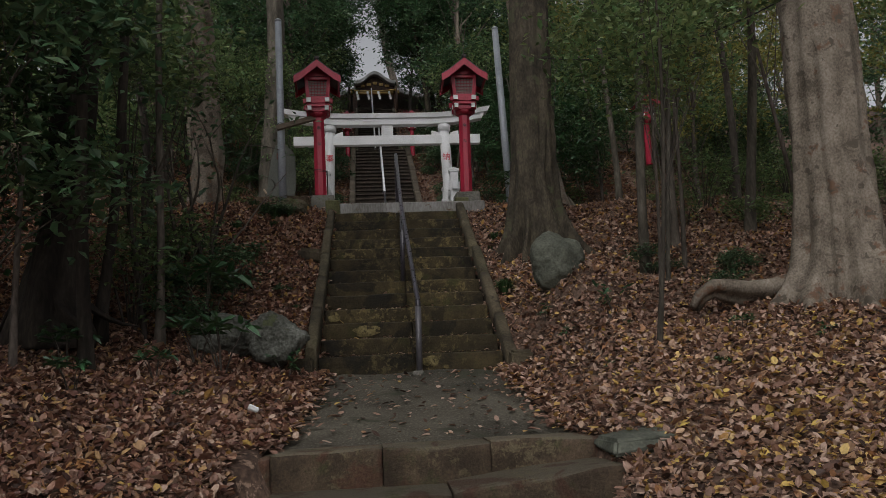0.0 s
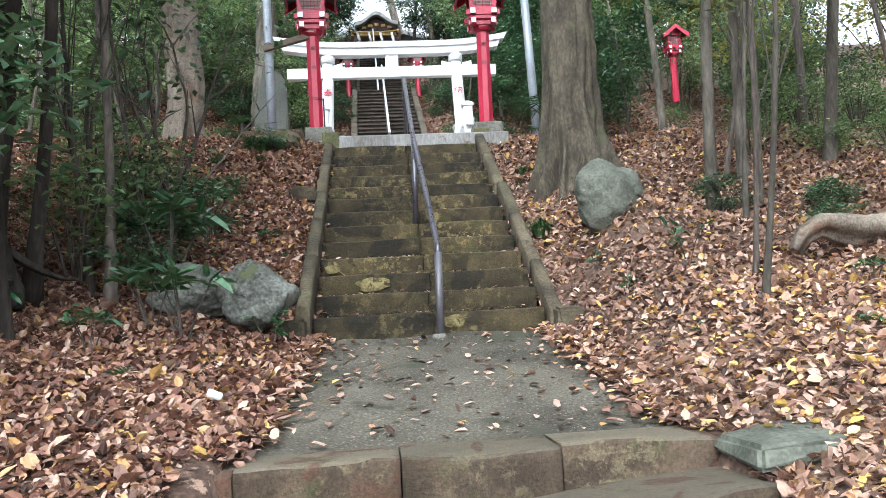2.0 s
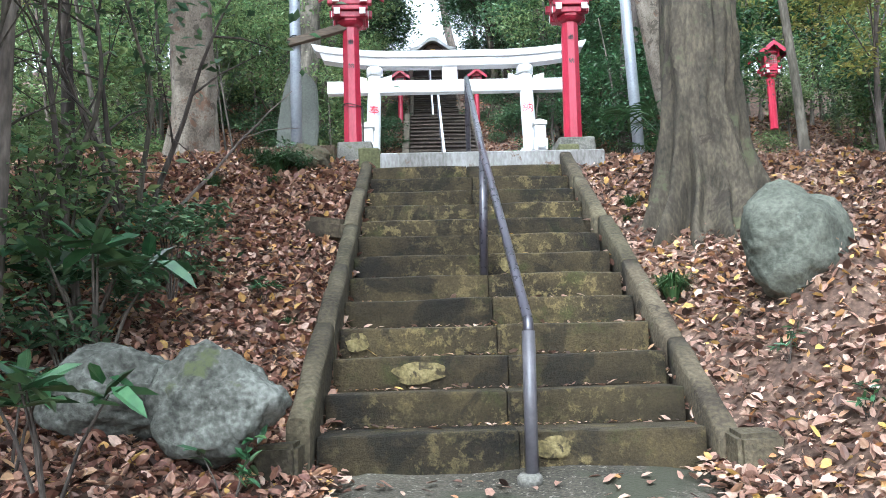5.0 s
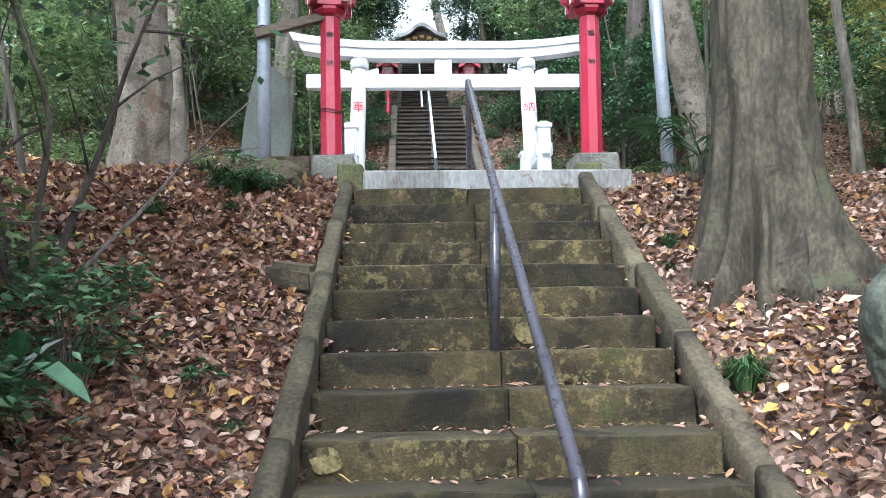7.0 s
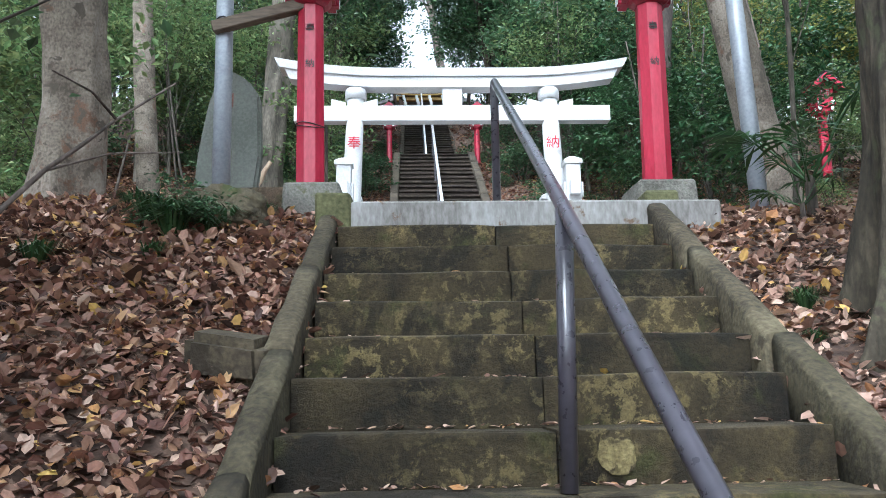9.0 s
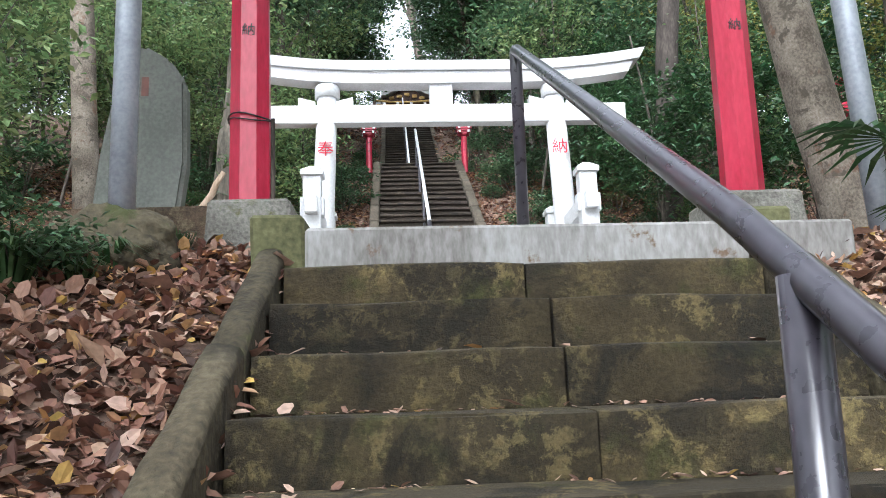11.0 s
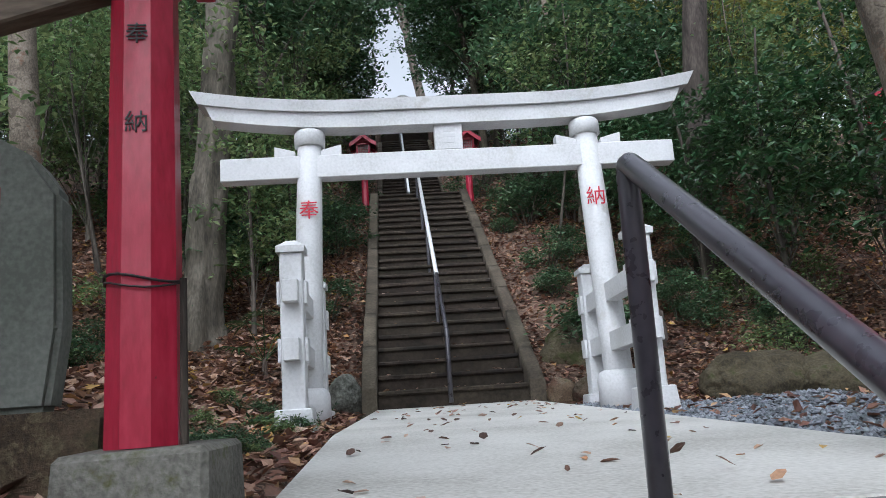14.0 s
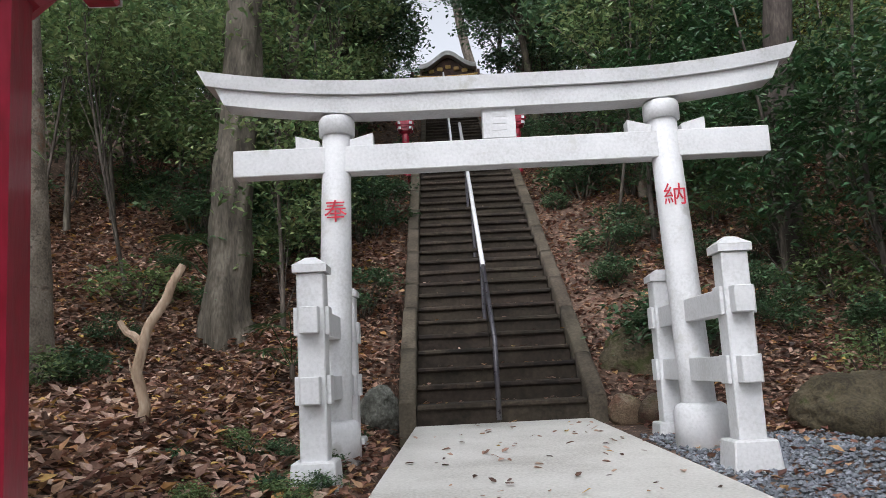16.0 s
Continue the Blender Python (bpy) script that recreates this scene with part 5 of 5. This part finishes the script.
buttress_tree((1.53, 11.15, 2.50), 9, 0.26, 0.235, (0.045, 0.01), ((-165, 0.22, 0.36, 80), (-136, 0.24, 0.34, 90), (-112, 0.20, 0.42, 130), (-88, 0.24, 0.36, 110), (-64, 0.27, 0.45, 90), (-40, 0.26, 0.36, 110), (-14, 0.42, 0.40, 70), (10, 0.5, 0.34, 60), (60, 0.3, 0.4, 30), (130, 0.3, 0.35, 30), (-100, 0.10, 0.2, 260), (-76, 0.10, 0.22, 260)), BARK, "broad old tree with buttress roots beside the stairs", 3, LEAF)
buttress_tree((3.78, 8.2, 1.48), 10, 0.33, 0.27, (0.01, 0.0), ((-104, 0.34, 0.3, 60), (-76, 0.42, 0.34, 60), (-46, 0.40, 0.3, 50), (-146, 0.36, 0.3, 50), (-178, 0.55, 0.25, 30), (90, 0.5, 0.4, 20), (20, 0.5, 0.4, 24), (-125, 0.18, 0.4, 120), (-90, 0.12, 0.3, 160)), BARKPALE, "thick pale-barked tree with spreading surface roots", 5, LEAF)
big_tree("t", (-2.98, 13.7, 3.55), 9, 0.23, 0.18, (-0.03, 0.0), 0.12, 4, BARKPALE, "pale-barked tree beside the memorial stone", 7, crown=LEAF)
big_tree("t", (-4.15, 18.9, 4.4), 9, 0.16, 0.12, (-0.02, 0.0), 0.06, 0, BARKPALE, "straight slim pale tree trunk", 8, crown=LEAF)
big_tree("t", (2.95, 15.2, 3.7), 9, 0.19, 0.15, (-0.10, 0.0), 0.10, 3, BARKPALE, "leaning brown-barked tree beside the landing", 9, crown=LEAF)
big_tree("t", (3.95, 22.0, 5.3), 12, 0.20, 0.14, (0.03, 0.0), 0.08, 0, BARKDARK, "tall dark straight tree trunk", 10, crown=LEAF)
big_tree("t", (-2.9, 20.6, 4.7), 12, 0.24, 0.15, (-0.02, 0.0), 0.12, 3, BARKDARK, "dark thick tree trunk on the bank", 11, crown=LEAF)
big_tree("t", (-3.3, 8.6, 1.75), 8, 0.2, 0.15, (-0.02, 0.0), 0.14, 4, BARKBLACK, "dark thick tree trunk in the undergrowth", 12, crown=LEAFLIGHT)
big_tree("t", (-2.95, 8.8, 1.75), 7, 0.045, 0.035, (0.06, 0.0), 0.03, 0, BARKBLACK, "dark tree trunk in the undergrowth", 13, crown=LEAFLIGHT)
for k, (x, y, r, lx) in enumerate(((-2.75, 7.9, 0.05, 0.03), (-3.55, 9.3, 0.055, 0.07), (-3.9, 10.4, 0.04, -0.03), (-4.5, 9.2, 0.06, 0.05), (-3.2, 11.3, 0.045, -0.05), (-2.45, 8.9, 0.035, 0.05), (-5.2, 10.6, 0.05, 0.02), (2.55, 9.9, 0.05, 0.02), (3.15, 10.5, 0.045, -0.02), (4.3, 10.9, 0.06, 0.03), (4.9, 12.4, 0.05, -0.03), (3.4, 13.2, 0.045, 0.04))):
    big_tree("t", (x, y, float(ground_z(x, y))), 7.5, r, r * 0.7, (lx, 0.0), 0.03, 0, (BARKBLACK, BARKDARK)[k % 2 if x < 0 else 1], "slim dark bare trunk rising out of the undergrowth", 60 + k, crown=LEAFLIGHT, group="slim woodland trunks")
big_tree("t", (2.6, 46.0, 13.0), 12, 0.26, 0.16, (-0.22, 0.0), 0.1, 0, BARKDARK, "leaning tree above the shrine", 14, crown=LEAF)
surface = thing("tree_root", (2.75, 8.25, 1.62), "thick brown surface root humped over the leaves", "root")
part("root", tube(bmesh.new(), [(0.85, 0.0, 0.16), (0.6, 0.02, 0.13), (0.35, 0.05, 0.11), (0.1, 0.02, 0.12), (-0.08, -0.03, 0.15), (-0.2, -0.05, 0.17), (-0.31, -0.03, 0.11), (-0.38, -0.02, 0.0)], [0.2, 0.15, 0.12, 0.10, 0.09, 0.075, 0.06, 0.045], 18, wob=0.9), BARKPALE, surface)

kinds = [canopy_tree(21, 8.5, 0.10, 2.0, 2.2, 3.2, 46, 130, 0.15, LEAF, BARKDARK), canopy_tree(22, 9.5, 0.12, 2.2, 2.6, 3.6, 50, 130, 0.16, LEAFDARK, BARK),
         canopy_tree(23, 7.5, 0.08, 1.8, 2.0, 2.6, 40, 120, 0.14, LEAFLIGHT, BARKDARK), canopy_tree(24, 8.0, 0.09, 2.0, 2.6, 1.6, 52, 120, 0.14, LEAF, BARKPALE)]
low = [canopy_tree(31, 4.2, 0.04, 1.1, 1.4, 0.9, 30, 90, 0.11, LEAF, BARKDARK), canopy_tree(32, 4.8, 0.045, 1.2, 1.7, 1.0, 32, 90, 0.12, LEAFDARK, BARKDARK),
       canopy_tree(33, 4.0, 0.035, 1.0, 1.3, 1.0, 26, 80, 0.11, LEAFLIGHT, BARKDARK)]
gold = [canopy_tree(41, 6.0, 0.06, 1.5, 1.8, 2.0, 30, 80, 0.12, YELLOWLEAF, BARKDARK)]
bushes = [shrub(51, 0.6, 0.9, 22, 40, 0.10, LEAF), shrub(52, 0.5, 0.7, 22, 60, 0.09, LEAF), shrub(53, 0.75, 1.2, 26, 38, 0.11, LEAF)]
pale_bushes = [shrub(54, 0.7, 0.7, 24, 34, 0.10, LEAFLIGHT), shrub(55, 0.5, 1.3, 22, 30, 0.09, LEAFLIGHT)]
stems = [canopy_tree(35, 5.6, 0.035, 1.1, 1.2, 2.9, 20, 80, 0.11, LEAF, BARKDARK, 0.08), canopy_tree(36, 6.2, 0.045, 1.2, 1.4, 3.0, 22, 80, 0.12, LEAFDARK, BARKDARK, 0.06),
         canopy_tree(37, 5.0, 0.025, 0.9, 1.2, 2.4, 16, 70, 0.10, LEAFLIGHT, BARKDARK, 0.1)]
broad = [broadleaf(71), broadleaf(72, 34)]
palms = [fan_palm(81)]
tufts = [tuft(61), tuft(62, 120, 0.22)]
rng = np.random.default_rng(77)
placed = []


def plant(src, x, y, s=1.0, turn=None, z=None):
    z = float(ground_z(x, y)) if z is None else z
    return copy_thing(src, pose(x, y, z - 0.03, 0, 0, rng.uniform(0, 360) if turn is None else turn) @ Matrix.Scale(s, 4))


def clear(x, y, gap):
    """Whether no tree stands within the gap."""
    return all((x - a) ** 2 + (y - b) ** 2 > gap * gap for a, b in placed)


def thin(x, y):
    """Open woodland beside the landing."""
    if -12 < x < -1.5 and 9 < y < 21:
        return rng.uniform() < 0.94
    return 2 < x < 10 and 10 < y < 24 and rng.uniform() < 0.93


def keep_off(y):
    return np.interp(y, [-10, 2, 8, 12, 14, 19, 21, 24, 38], [3.2, 3.3, 3.2, 3.4, 4.0, 3.8, 2.4, 2.3, 2.3])


for want, src, gap, xm, y0, y1, extra in ((30, kinds, 2.3, 14, 4, 40, 1.2), (64, low, 1.1, 10, 5, 38, -0.1), (46, stems, 0.8, 9, 4, 26, -0.6), (6, gold, 2.5, 11, 14, 28, 2.0)):
    tries = got = 0
    while got < want and tries < 6000:
        tries += 1
        x, y = rng.uniform(-xm, xm), rng.uniform(y0, y1)
        if abs(x + 0.1) < keep_off(y) + extra + (1.6 if src is kinds and y < 20 else 0) or not clear(x, y, gap) or (13 < y < 18.6 and 0 < x < 5) or (1.5 < x < 5.8 and y < 9.2) or thin(x, y) or (src is kinds and 3 < abs(x) < 12.5 and 6 < y < 26):
            continue
        placed.append((x, y))
        pick = int(rng.integers(len(src)))
        # outer trees get paler leaves, which imitate a background bright with sky light
        if src is kinds and (abs(x) > 5 or x < -3):
            pick = (2, 3, 2, 2)[pick]
        if (src is low and x < -2 and 12 < y < 24) or (src is stems and (x < -2 or x > 3) and y > 9):
            pick = 2
        plant(src[pick], x, y, rng.uniform(0.8, 1.25))
        got += 1
for x, y, s in ((-2.9, 23.0, 0.95), (-2.7, 27.0, 1.05), (-2.7, 31.0, 1.0), (-2.5, 35.0, 1.0), (2.7, 24.0, 1.0), (2.7, 28.5, 1.1), (2.5, 32.5, 1.0), (2.5, 35.5, 1.0), (-3.4, 39.5, 1.1), (3.3, 39.5, 1.1), (-2.4, 44.5, 0.8), (1.9, 30.5, 0.9), (1.95, 34.0, 0.95), (-2.3, 29.0, 0.9), (-2.4, 33.5, 0.95), (1.6, 37.5, 0.8)):
    plant(kinds[(0, 1, 3)[int(rng.integers(3))]], x, y, s)
for x, y, s in ((-2.3, 20.6, 0.8), (-2.0, 22.0, 0.8), (-3.6, 22.3, 1.0), (-5.2, 23.0, 1.0), (2.4, 22.6, 0.8), (3.0, 23.6, 0.9), (4.3, 20.3, 0.9), (5.1, 19.7, 1.0), (3.5, 21.2, 0.8)):
    # west of the stairs the light leaf colour brightens a dark mass of trees
    plant(low[2 if x < 0 else 1], x, y, s)
for k in range(34):
    x, y = rng.uniform(4.2, 12), rng.uniform(18.6, 29)
    if y < 23.3 and abs(x - 0.43 * (y - 5.4)) < 1.3:
        continue
    plant((low[2], low[0], gold[0], low[2])[k % 4], x, y, rng.uniform(0.65, 1.0))
for k in range(10):
    plant(low[2], rng.uniform(-12, -5.5), rng.uniform(16, 25), rng.uniform(0.6, 0.95))
for x, y, s in ((-2.6, 9.0, 0.9), (-2.35, 9.6, 0.8), (-3.1, 7.4, 1.0), (1.75, 7.5, 0.8), (2.0, 8.1, 0.7), (2.6, 9.4, 0.9), (3.0, 10.6, 1.0), (2.3, 13.9, 0.9), (-3.3, 12.2, 0.9)):
    plant(stems[2], x, y, s)
for side in (-1, 1):
    for k in range(12):
        # pale leaves all along the west paint in the brightness of distant haze
        plant(kinds[2 if side < 0 or k % 2 else 3], side * rng.uniform(13, 22), 2 + k * 3.6 + rng.uniform(-1, 1), rng.uniform(1.1, 1.5))
for k in range(14):
    plant(kinds[int(rng.integers(4))], -13 + 2 * k, 52 + rng.uniform(-2, 3), 1.3) if abs(-13 + 2 * k) > 5 else None
# unseen trees added behind the camera to shade the path and close the wood
for x, y in ((-6, -3), (-3, -6), (0.5, -9), (-8, 1), (-5, -10), (6, -13), (10, -9)):
    plant(kinds[int(rng.integers(4))], x, y, 1.1)
for k in range(120):
    x, y = rng.uniform(1.3, 8) * rng.choice([-1, 1]), rng.uniform(4, 34)
    if (y < 19.5 and abs(x) < keep_off(y) - 0.7) or thin(x, y) or (abs(x) < 5.5 and y < 9.5) or (13 < y < 18.8 and 0 < x < 5):
        continue
    plant(bushes[int(rng.integers(3))], x, y, rng.uniform(0.45, 1.1))
for k in range(120):
    x, y = rng.uniform(3.2, 11) * (-1 if k % 4 == 1 else 1), rng.uniform(10.5, 24)
    if not (13 < y < 18.8 and 0 < x < 5.2):
        plant(pale_bushes[k // 2 % 2], x, y, rng.uniform(0.4, 0.9))
for k in range(46):
    x, y = rng.uniform(1.15, 4.0) * (-1 if rng.uniform() < 0.65 else 1), rng.uniform(19.6, 29)
    plant(bushes[int(rng.integers(3))], x, y, rng.uniform(0.35, 0.75))
for x, y, s in ((-2.2, 9.2, 0.6), (-1.95, 9.85, 0.5), (-2.6, 10.4, 0.5), (6.15, 19.3, 1.0), (2.6, 9.8, 0.35), (2.9, 8.6, 0.3), (3.4, 9.5, 0.4), (-1.75, 12.1, 0.35)):
    plant(bushes[int(rng.integers(3))], x, y, s)
for x, y, s, hgt in ((-1.72, 7.95, 0.9, 0), (-1.95, 8.15, 0.8, 0), (-2.1, 9.2, 1.3, 0), (-1.25, 8.35, 0.45, 0), (1.75, 8.6, 0.5, 0), (1.25, 8.55, 0.28, 0), (2.45, 7.5, 0.32, 0), (1.3, 7.4, 0.16, 0), (1.95, 6.8, 0.2, 0), (2.9, 7.1, 0.25, 0), (-1.85, 7.1, 0.2, 0), (-1.5, 16.2, 0.26, 0), (-1.72, 16.7, 0.3, 0), (-1.42, 16.9, 0.22, 0), (-1.95, 16.1, 0.25, 0), (-1.35, 15.7, 0.2, 0), (-1.2, 18.3, 0.3, 0), (-2.5, 6.9, 0.55, 0), (-2.9, 7.9, 0.7, 0), (-2.15, 7.6, 0.5, 0), (-2.75, 5.6, 0.45, 0), (-1.45, 10.0, 0.35, 0), (1.2, 9.1, 0.3, 0)):
    plant(broad[int(rng.integers(2))], x, y, s)
for k in range(34):
    x, y = -1.22 - rng.exponential(0.35), rng.uniform(14.6, 17.6)
    plant((bushes[1], pale_bushes[0], tufts[1])[k % 3], x, y, rng.uniform(0.14, 0.26) * (2.0 if k % 3 == 2 else 1.0))
for x, y, s in ((1.78, 12.62, 0.95), (1.66, 12.5, 0.5), (-2.0, 19.5, 0.8), (-3.1, 21.0, 1.2)):
    plant(palms[0], x, y, s)
for x, y, s in ((0.99, 10.13, 1.0), (1.02, 10.2, 0.8), (1.02, 11.25, 0.5), (-1.75, 12.05, 1.1), (-1.75, 11.75, 0.7), (-1.55, 12.35, 0.9), (1.12, 11.5, 0.6), (-1.3, 9.9, 0.45), (-1.28, 9.2, 0.4), (1.75, 8.3, 0.5), (-1.9, 12.2, 1.0), (-2.2, 11.6, 0.9), (-1.45, 16.35, 0.4), (-1.28, 16.6, 0.35), (-1.6, 15.9, 0.35), (-1.8, 16.4, 0.3), (-1.72, 12.35, 0.8), (-1.4, 12.6, 0.6), (-2.1, 12.5, 0.9), (-1.6, 12.15, 0.7)):
    plant(tufts[int(rng.integers(2))], x, y, s)
for x, y, s, k in ((-2.75, 9.1, 0.9, 1), (-2.5, 9.7, 0.8, 1), (-3.0, 10.3, 0.8, 1)):
    plant(pale_bushes[k], x, y, s)
for src in pale_bushes + kinds + low + gold + bushes + tufts + stems + broad + palms:
    for o in (*src.children_recursive, src):
        bpy.data.objects.remove(o)


# ---- fallen leaves ----
def scatter(n, x0, x1, y0, y1, seed, bias=None):
    r = np.random.default_rng(seed)
    x, y = r.uniform(x0, x1, n), r.uniform(y0, y1, n)
    edge = np.where(y < 8.7, r.uniform(-0.05, 0.08, n), 0.0)
    on_path = (x > np.interp(y, [6.45, 8.9], [-1.12, XL]) - 0.02 + edge) & (x < np.interp(y, [6.45, 8.9], [0.77, XR]) + 0.02 - edge) & (y > 5.3)
    on_path |= (x > -1.32) & (x < 0.86) & (y > 4.45) & (y < 6.3)
    on_path |= (x > -0.9) & (x < 1.1) & (y > 12.4) & (y < 19.1)
    on_path |= (x > 0.9) & (x < 5.0) & (y > 13) & (y < 18) & (r.uniform(0, 1, n) > 0.12)
    keep = ~on_path
    if bias is not None:
        keep &= r.uniform(0, 1, n) < bias(x, y)
    x, y = x[keep], y[keep]
    return np.stack([x, y, ground_z(x, y) + r.uniform(0.0, 0.035, len(x)) + np.where((x > XL) & (x < XR), 0.03, 0)], 1), r


P, r = scatter(175000, -5.5, 5.5, 2.2, 13, 5)
tagged(leaves("fallen_leaves", P, r.uniform(0.026, 0.068, len(P)), r, LITTER, flat=0.6, width=0.31, six=True), "brown and tan fallen leaves thick on the banks", "leaves", kind="stuff")
P, r = scatter(34000, -0.5, 6, 2.2, 9.0, 6, lambda x, y: np.clip((x - 0.4) / 1.6, 0, 1) * np.clip((8.6 - y) / 3, 0, 1))
tagged(leaves("golden_leaves", P, r.uniform(0.034, 0.07, len(P)), r, LITTERGOLD, flat=0.45, width=0.31, six=True), "yellow fallen leaves on the lower bank", "leaves", kind="stuff")
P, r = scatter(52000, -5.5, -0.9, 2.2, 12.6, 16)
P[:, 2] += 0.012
tagged(leaves("damp_leaves", P, r.uniform(0.03, 0.07, len(P)), r, LITTERDARK, flat=0.6, width=0.31, six=True), "dark reddish brown fallen leaves on the western bank", "leaves", kind="stuff")
P, r = scatter(90000, -7, 7, 13, 28, 7)
tagged(leaves("fallen_leaves", P, r.uniform(0.05, 0.105, len(P)), r, LITTERDARK, flat=0.36, width=0.28), "dark reddish fallen leaves on the upper slope", "leaves", kind="stuff")
P, r = scatter(70000, -12, -1.2, 13, 24, 18)
P[:, 2] += 0.01
tagged(leaves("fallen_leaves", P, r.uniform(0.06, 0.12, len(P)), r, LITTER, flat=0.36, width=0.28), "dry tan fallen leaves on the open western slope", "leaves", kind="stuff")
P, r = scatter(30000, 1.8, 12, 18.2, 26, 19)
tagged(leaves("fallen_leaves", P, r.uniform(0.06, 0.12, len(P)), r, LITTER, flat=0.36, width=0.28), "dry tan fallen leaves on the eastern slope", "leaves", kind="stuff")
P, r = scatter(12000, -7, 7, 28, 40, 17)
tagged(leaves("fallen_leaves", P, r.uniform(0.08, 0.15, len(P)), r, LITTERDARK, flat=0.36, width=0.28), "dark reddish fallen leaves by the top stairs", "leaves", kind="stuff")
P, r = scatter(26000, -16, 16, -9, 14, 8)
tagged(leaves("fallen_leaves", P, r.uniform(0.08, 0.15, len(P)), r, LITTER, flat=0.33, width=0.28), "brown fallen leaves under the trees", "leaves", kind="stuff")

# leaves lying on the path and the steps
r = np.random.default_rng(9)
x, y = r.uniform(-1.5, 0.86, 900), r.uniform(4.5, 5.6, 900)
front = np.stack([x, y, hill(y) - 0.272], 1)
n = 2400
x = np.where(r.uniform(0, 1, n) < 0.5, r.uniform(0.70, 0.96, n), r.uniform(-1.46, -1.14, n))
y = r.uniform(4.5, 5.95, n)
up = np.clip(np.where(x > 0, (x - 0.74) / 0.12, (-1.22 - x) / 0.12), 0, 1)
bank = np.stack([x, y, hill(y) - 0.27 + up * (ground_z(x, y) - hill(y) + 0.29) + r.uniform(0, 0.02, n)], 1)
tagged(leaves("bank_leaves", bank, r.uniform(0.035, 0.075, n), r, LITTER, flat=0.6, width=0.3, six=True), "leaves slid down beside the lowest step", "leaves", kind="stuff")
n = 1500
x, y = r.uniform(-2.0, -1.08, n), r.uniform(6.25, 6.95, n)
corner = np.stack([x, y, np.maximum(ground_z(x, y), 0.75) + r.uniform(0, 0.02, n)], 1)
tagged(leaves("corner_leaves", corner, r.uniform(0.035, 0.075, n), r, LITTER, flat=0.4, width=0.3, six=True), "leaves heaped behind the low steps", "leaves", kind="stuff")
n = 2200
y = r.uniform(6.5, 8.9, n)
x = np.where(r.uniform(0, 1, n) < 0.5, np.interp(y, [6.45, 8.9], [-1.17, XL - 0.05]) + r.exponential(0.05, n), np.interp(y, [6.45, 8.9], [0.82, XR + 0.04]) - r.exponential(0.05, n))
verge = np.stack([x, y, 0.765 + (y - 6.43) * 0.173 + r.uniform(0, 0.012, n)], 1)
tagged(leaves("verge_leaves", verge, r.uniform(0.035, 0.075, n), r, LITTER, flat=0.3, width=0.3, six=True), "leaves drifted over the edges of the path", "leaves", kind="stuff")
tagged(leaves("fallen_leaves", front, r.uniform(0.04, 0.08, 900), r, LITTER, flat=0.3, width=0.28, six=True), "fallen leaves before the lowest step", "leaves", kind="stuff")
x, y = r.uniform(-0.95, 0.7, 260), r.uniform(6.5, 8.8, 260)
pts = [np.stack([x, y, 0.712 + (y - 6.2) * 0.1735], 1)]
n = 170
k, x = r.integers(0, 13, n), r.uniform(XL + 0.03, XR - 0.03, n)
y = Y1 + k * TREAD + r.uniform(0.12, 0.27, n) ** 1.0
pts.append(np.stack([x, y, Z0 + (k + 1) * RISE + 0.006], 1))
x, y = r.uniform(-0.8, 0.85, 130), r.uniform(12.7, 19, 130)
pts.append(np.stack([x, y, 3.545 + 0.0525 * (y - 12.66)], 1))
n = 260
k, x = r.integers(0, 24, n), r.uniform(-0.8, 0.7, n)
pts.append(np.stack([x, Y2 + k * 0.2765 + r.uniform(0.1, 0.25, n), Z2 + (k + 1) * 0.1685 + 0.006], 1))
n = 900
k, x = r.integers(0, 13, n), r.uniform(XL + 0.02, XR - 0.02, n)
crumbs = np.stack([x, Y1 + k * TREAD + 0.272 - r.exponential(0.012, n), Z0 + (k + 1) * RISE + 0.004], 1)
tagged(leaves("leaf_crumbs", crumbs, r.uniform(0.012, 0.034, n), r, LITTER, flat=0.2, width=0.3, six=True), "crumbled leaves along the backs of the treads", "leaves", kind="stuff")
P = np.concatenate(pts)
tagged(leaves("path_leaves", P, r.uniform(0.035, 0.075, len(P)), r, LITTER, flat=0.12, width=0.28, six=True), "stray fallen leaves on the path and steps", "leaves", kind="stuff")

# gravel
n = 26000
x, y = r.uniform(0.7, 5.2, n), r.uniform(12.9, 18.1, n)
keep = x > np.interp(y, [12.6, 15.6, 19.1], [1.16, 0.99, 0.9])
x, y = x[keep], y[keep]
c = np.stack([x, y, ground_z(x, y) + r.uniform(0, 0.02, len(x))], 1)
s = r.uniform(0.012, 0.026, (len(x), 1, 1))
octa = np.array([(1, 0, 0), (0, 1, 0), (-1, 0, 0), (0, -1, 0), (0, 0, 0.7), (0, 0, -0.7)]) * r.uniform(0.6, 1.2, (len(x), 6, 1))
V = (c[:, None, :] + octa * s).reshape(-1, 3)
tri = np.array([(0, 1, 4), (1, 2, 4), (2, 3, 4), (3, 0, 4), (1, 0, 5), (2, 1, 5), (3, 2, 5), (0, 3, 5)])
F = (np.arange(len(x))[:, None, None] * 6 + tri[None]).reshape(-1, 3)
tagged(from_arrays("gravel", V, F, GRAVEL), "blue-grey crushed gravel beside the landing", "gravel", kind="stuff")
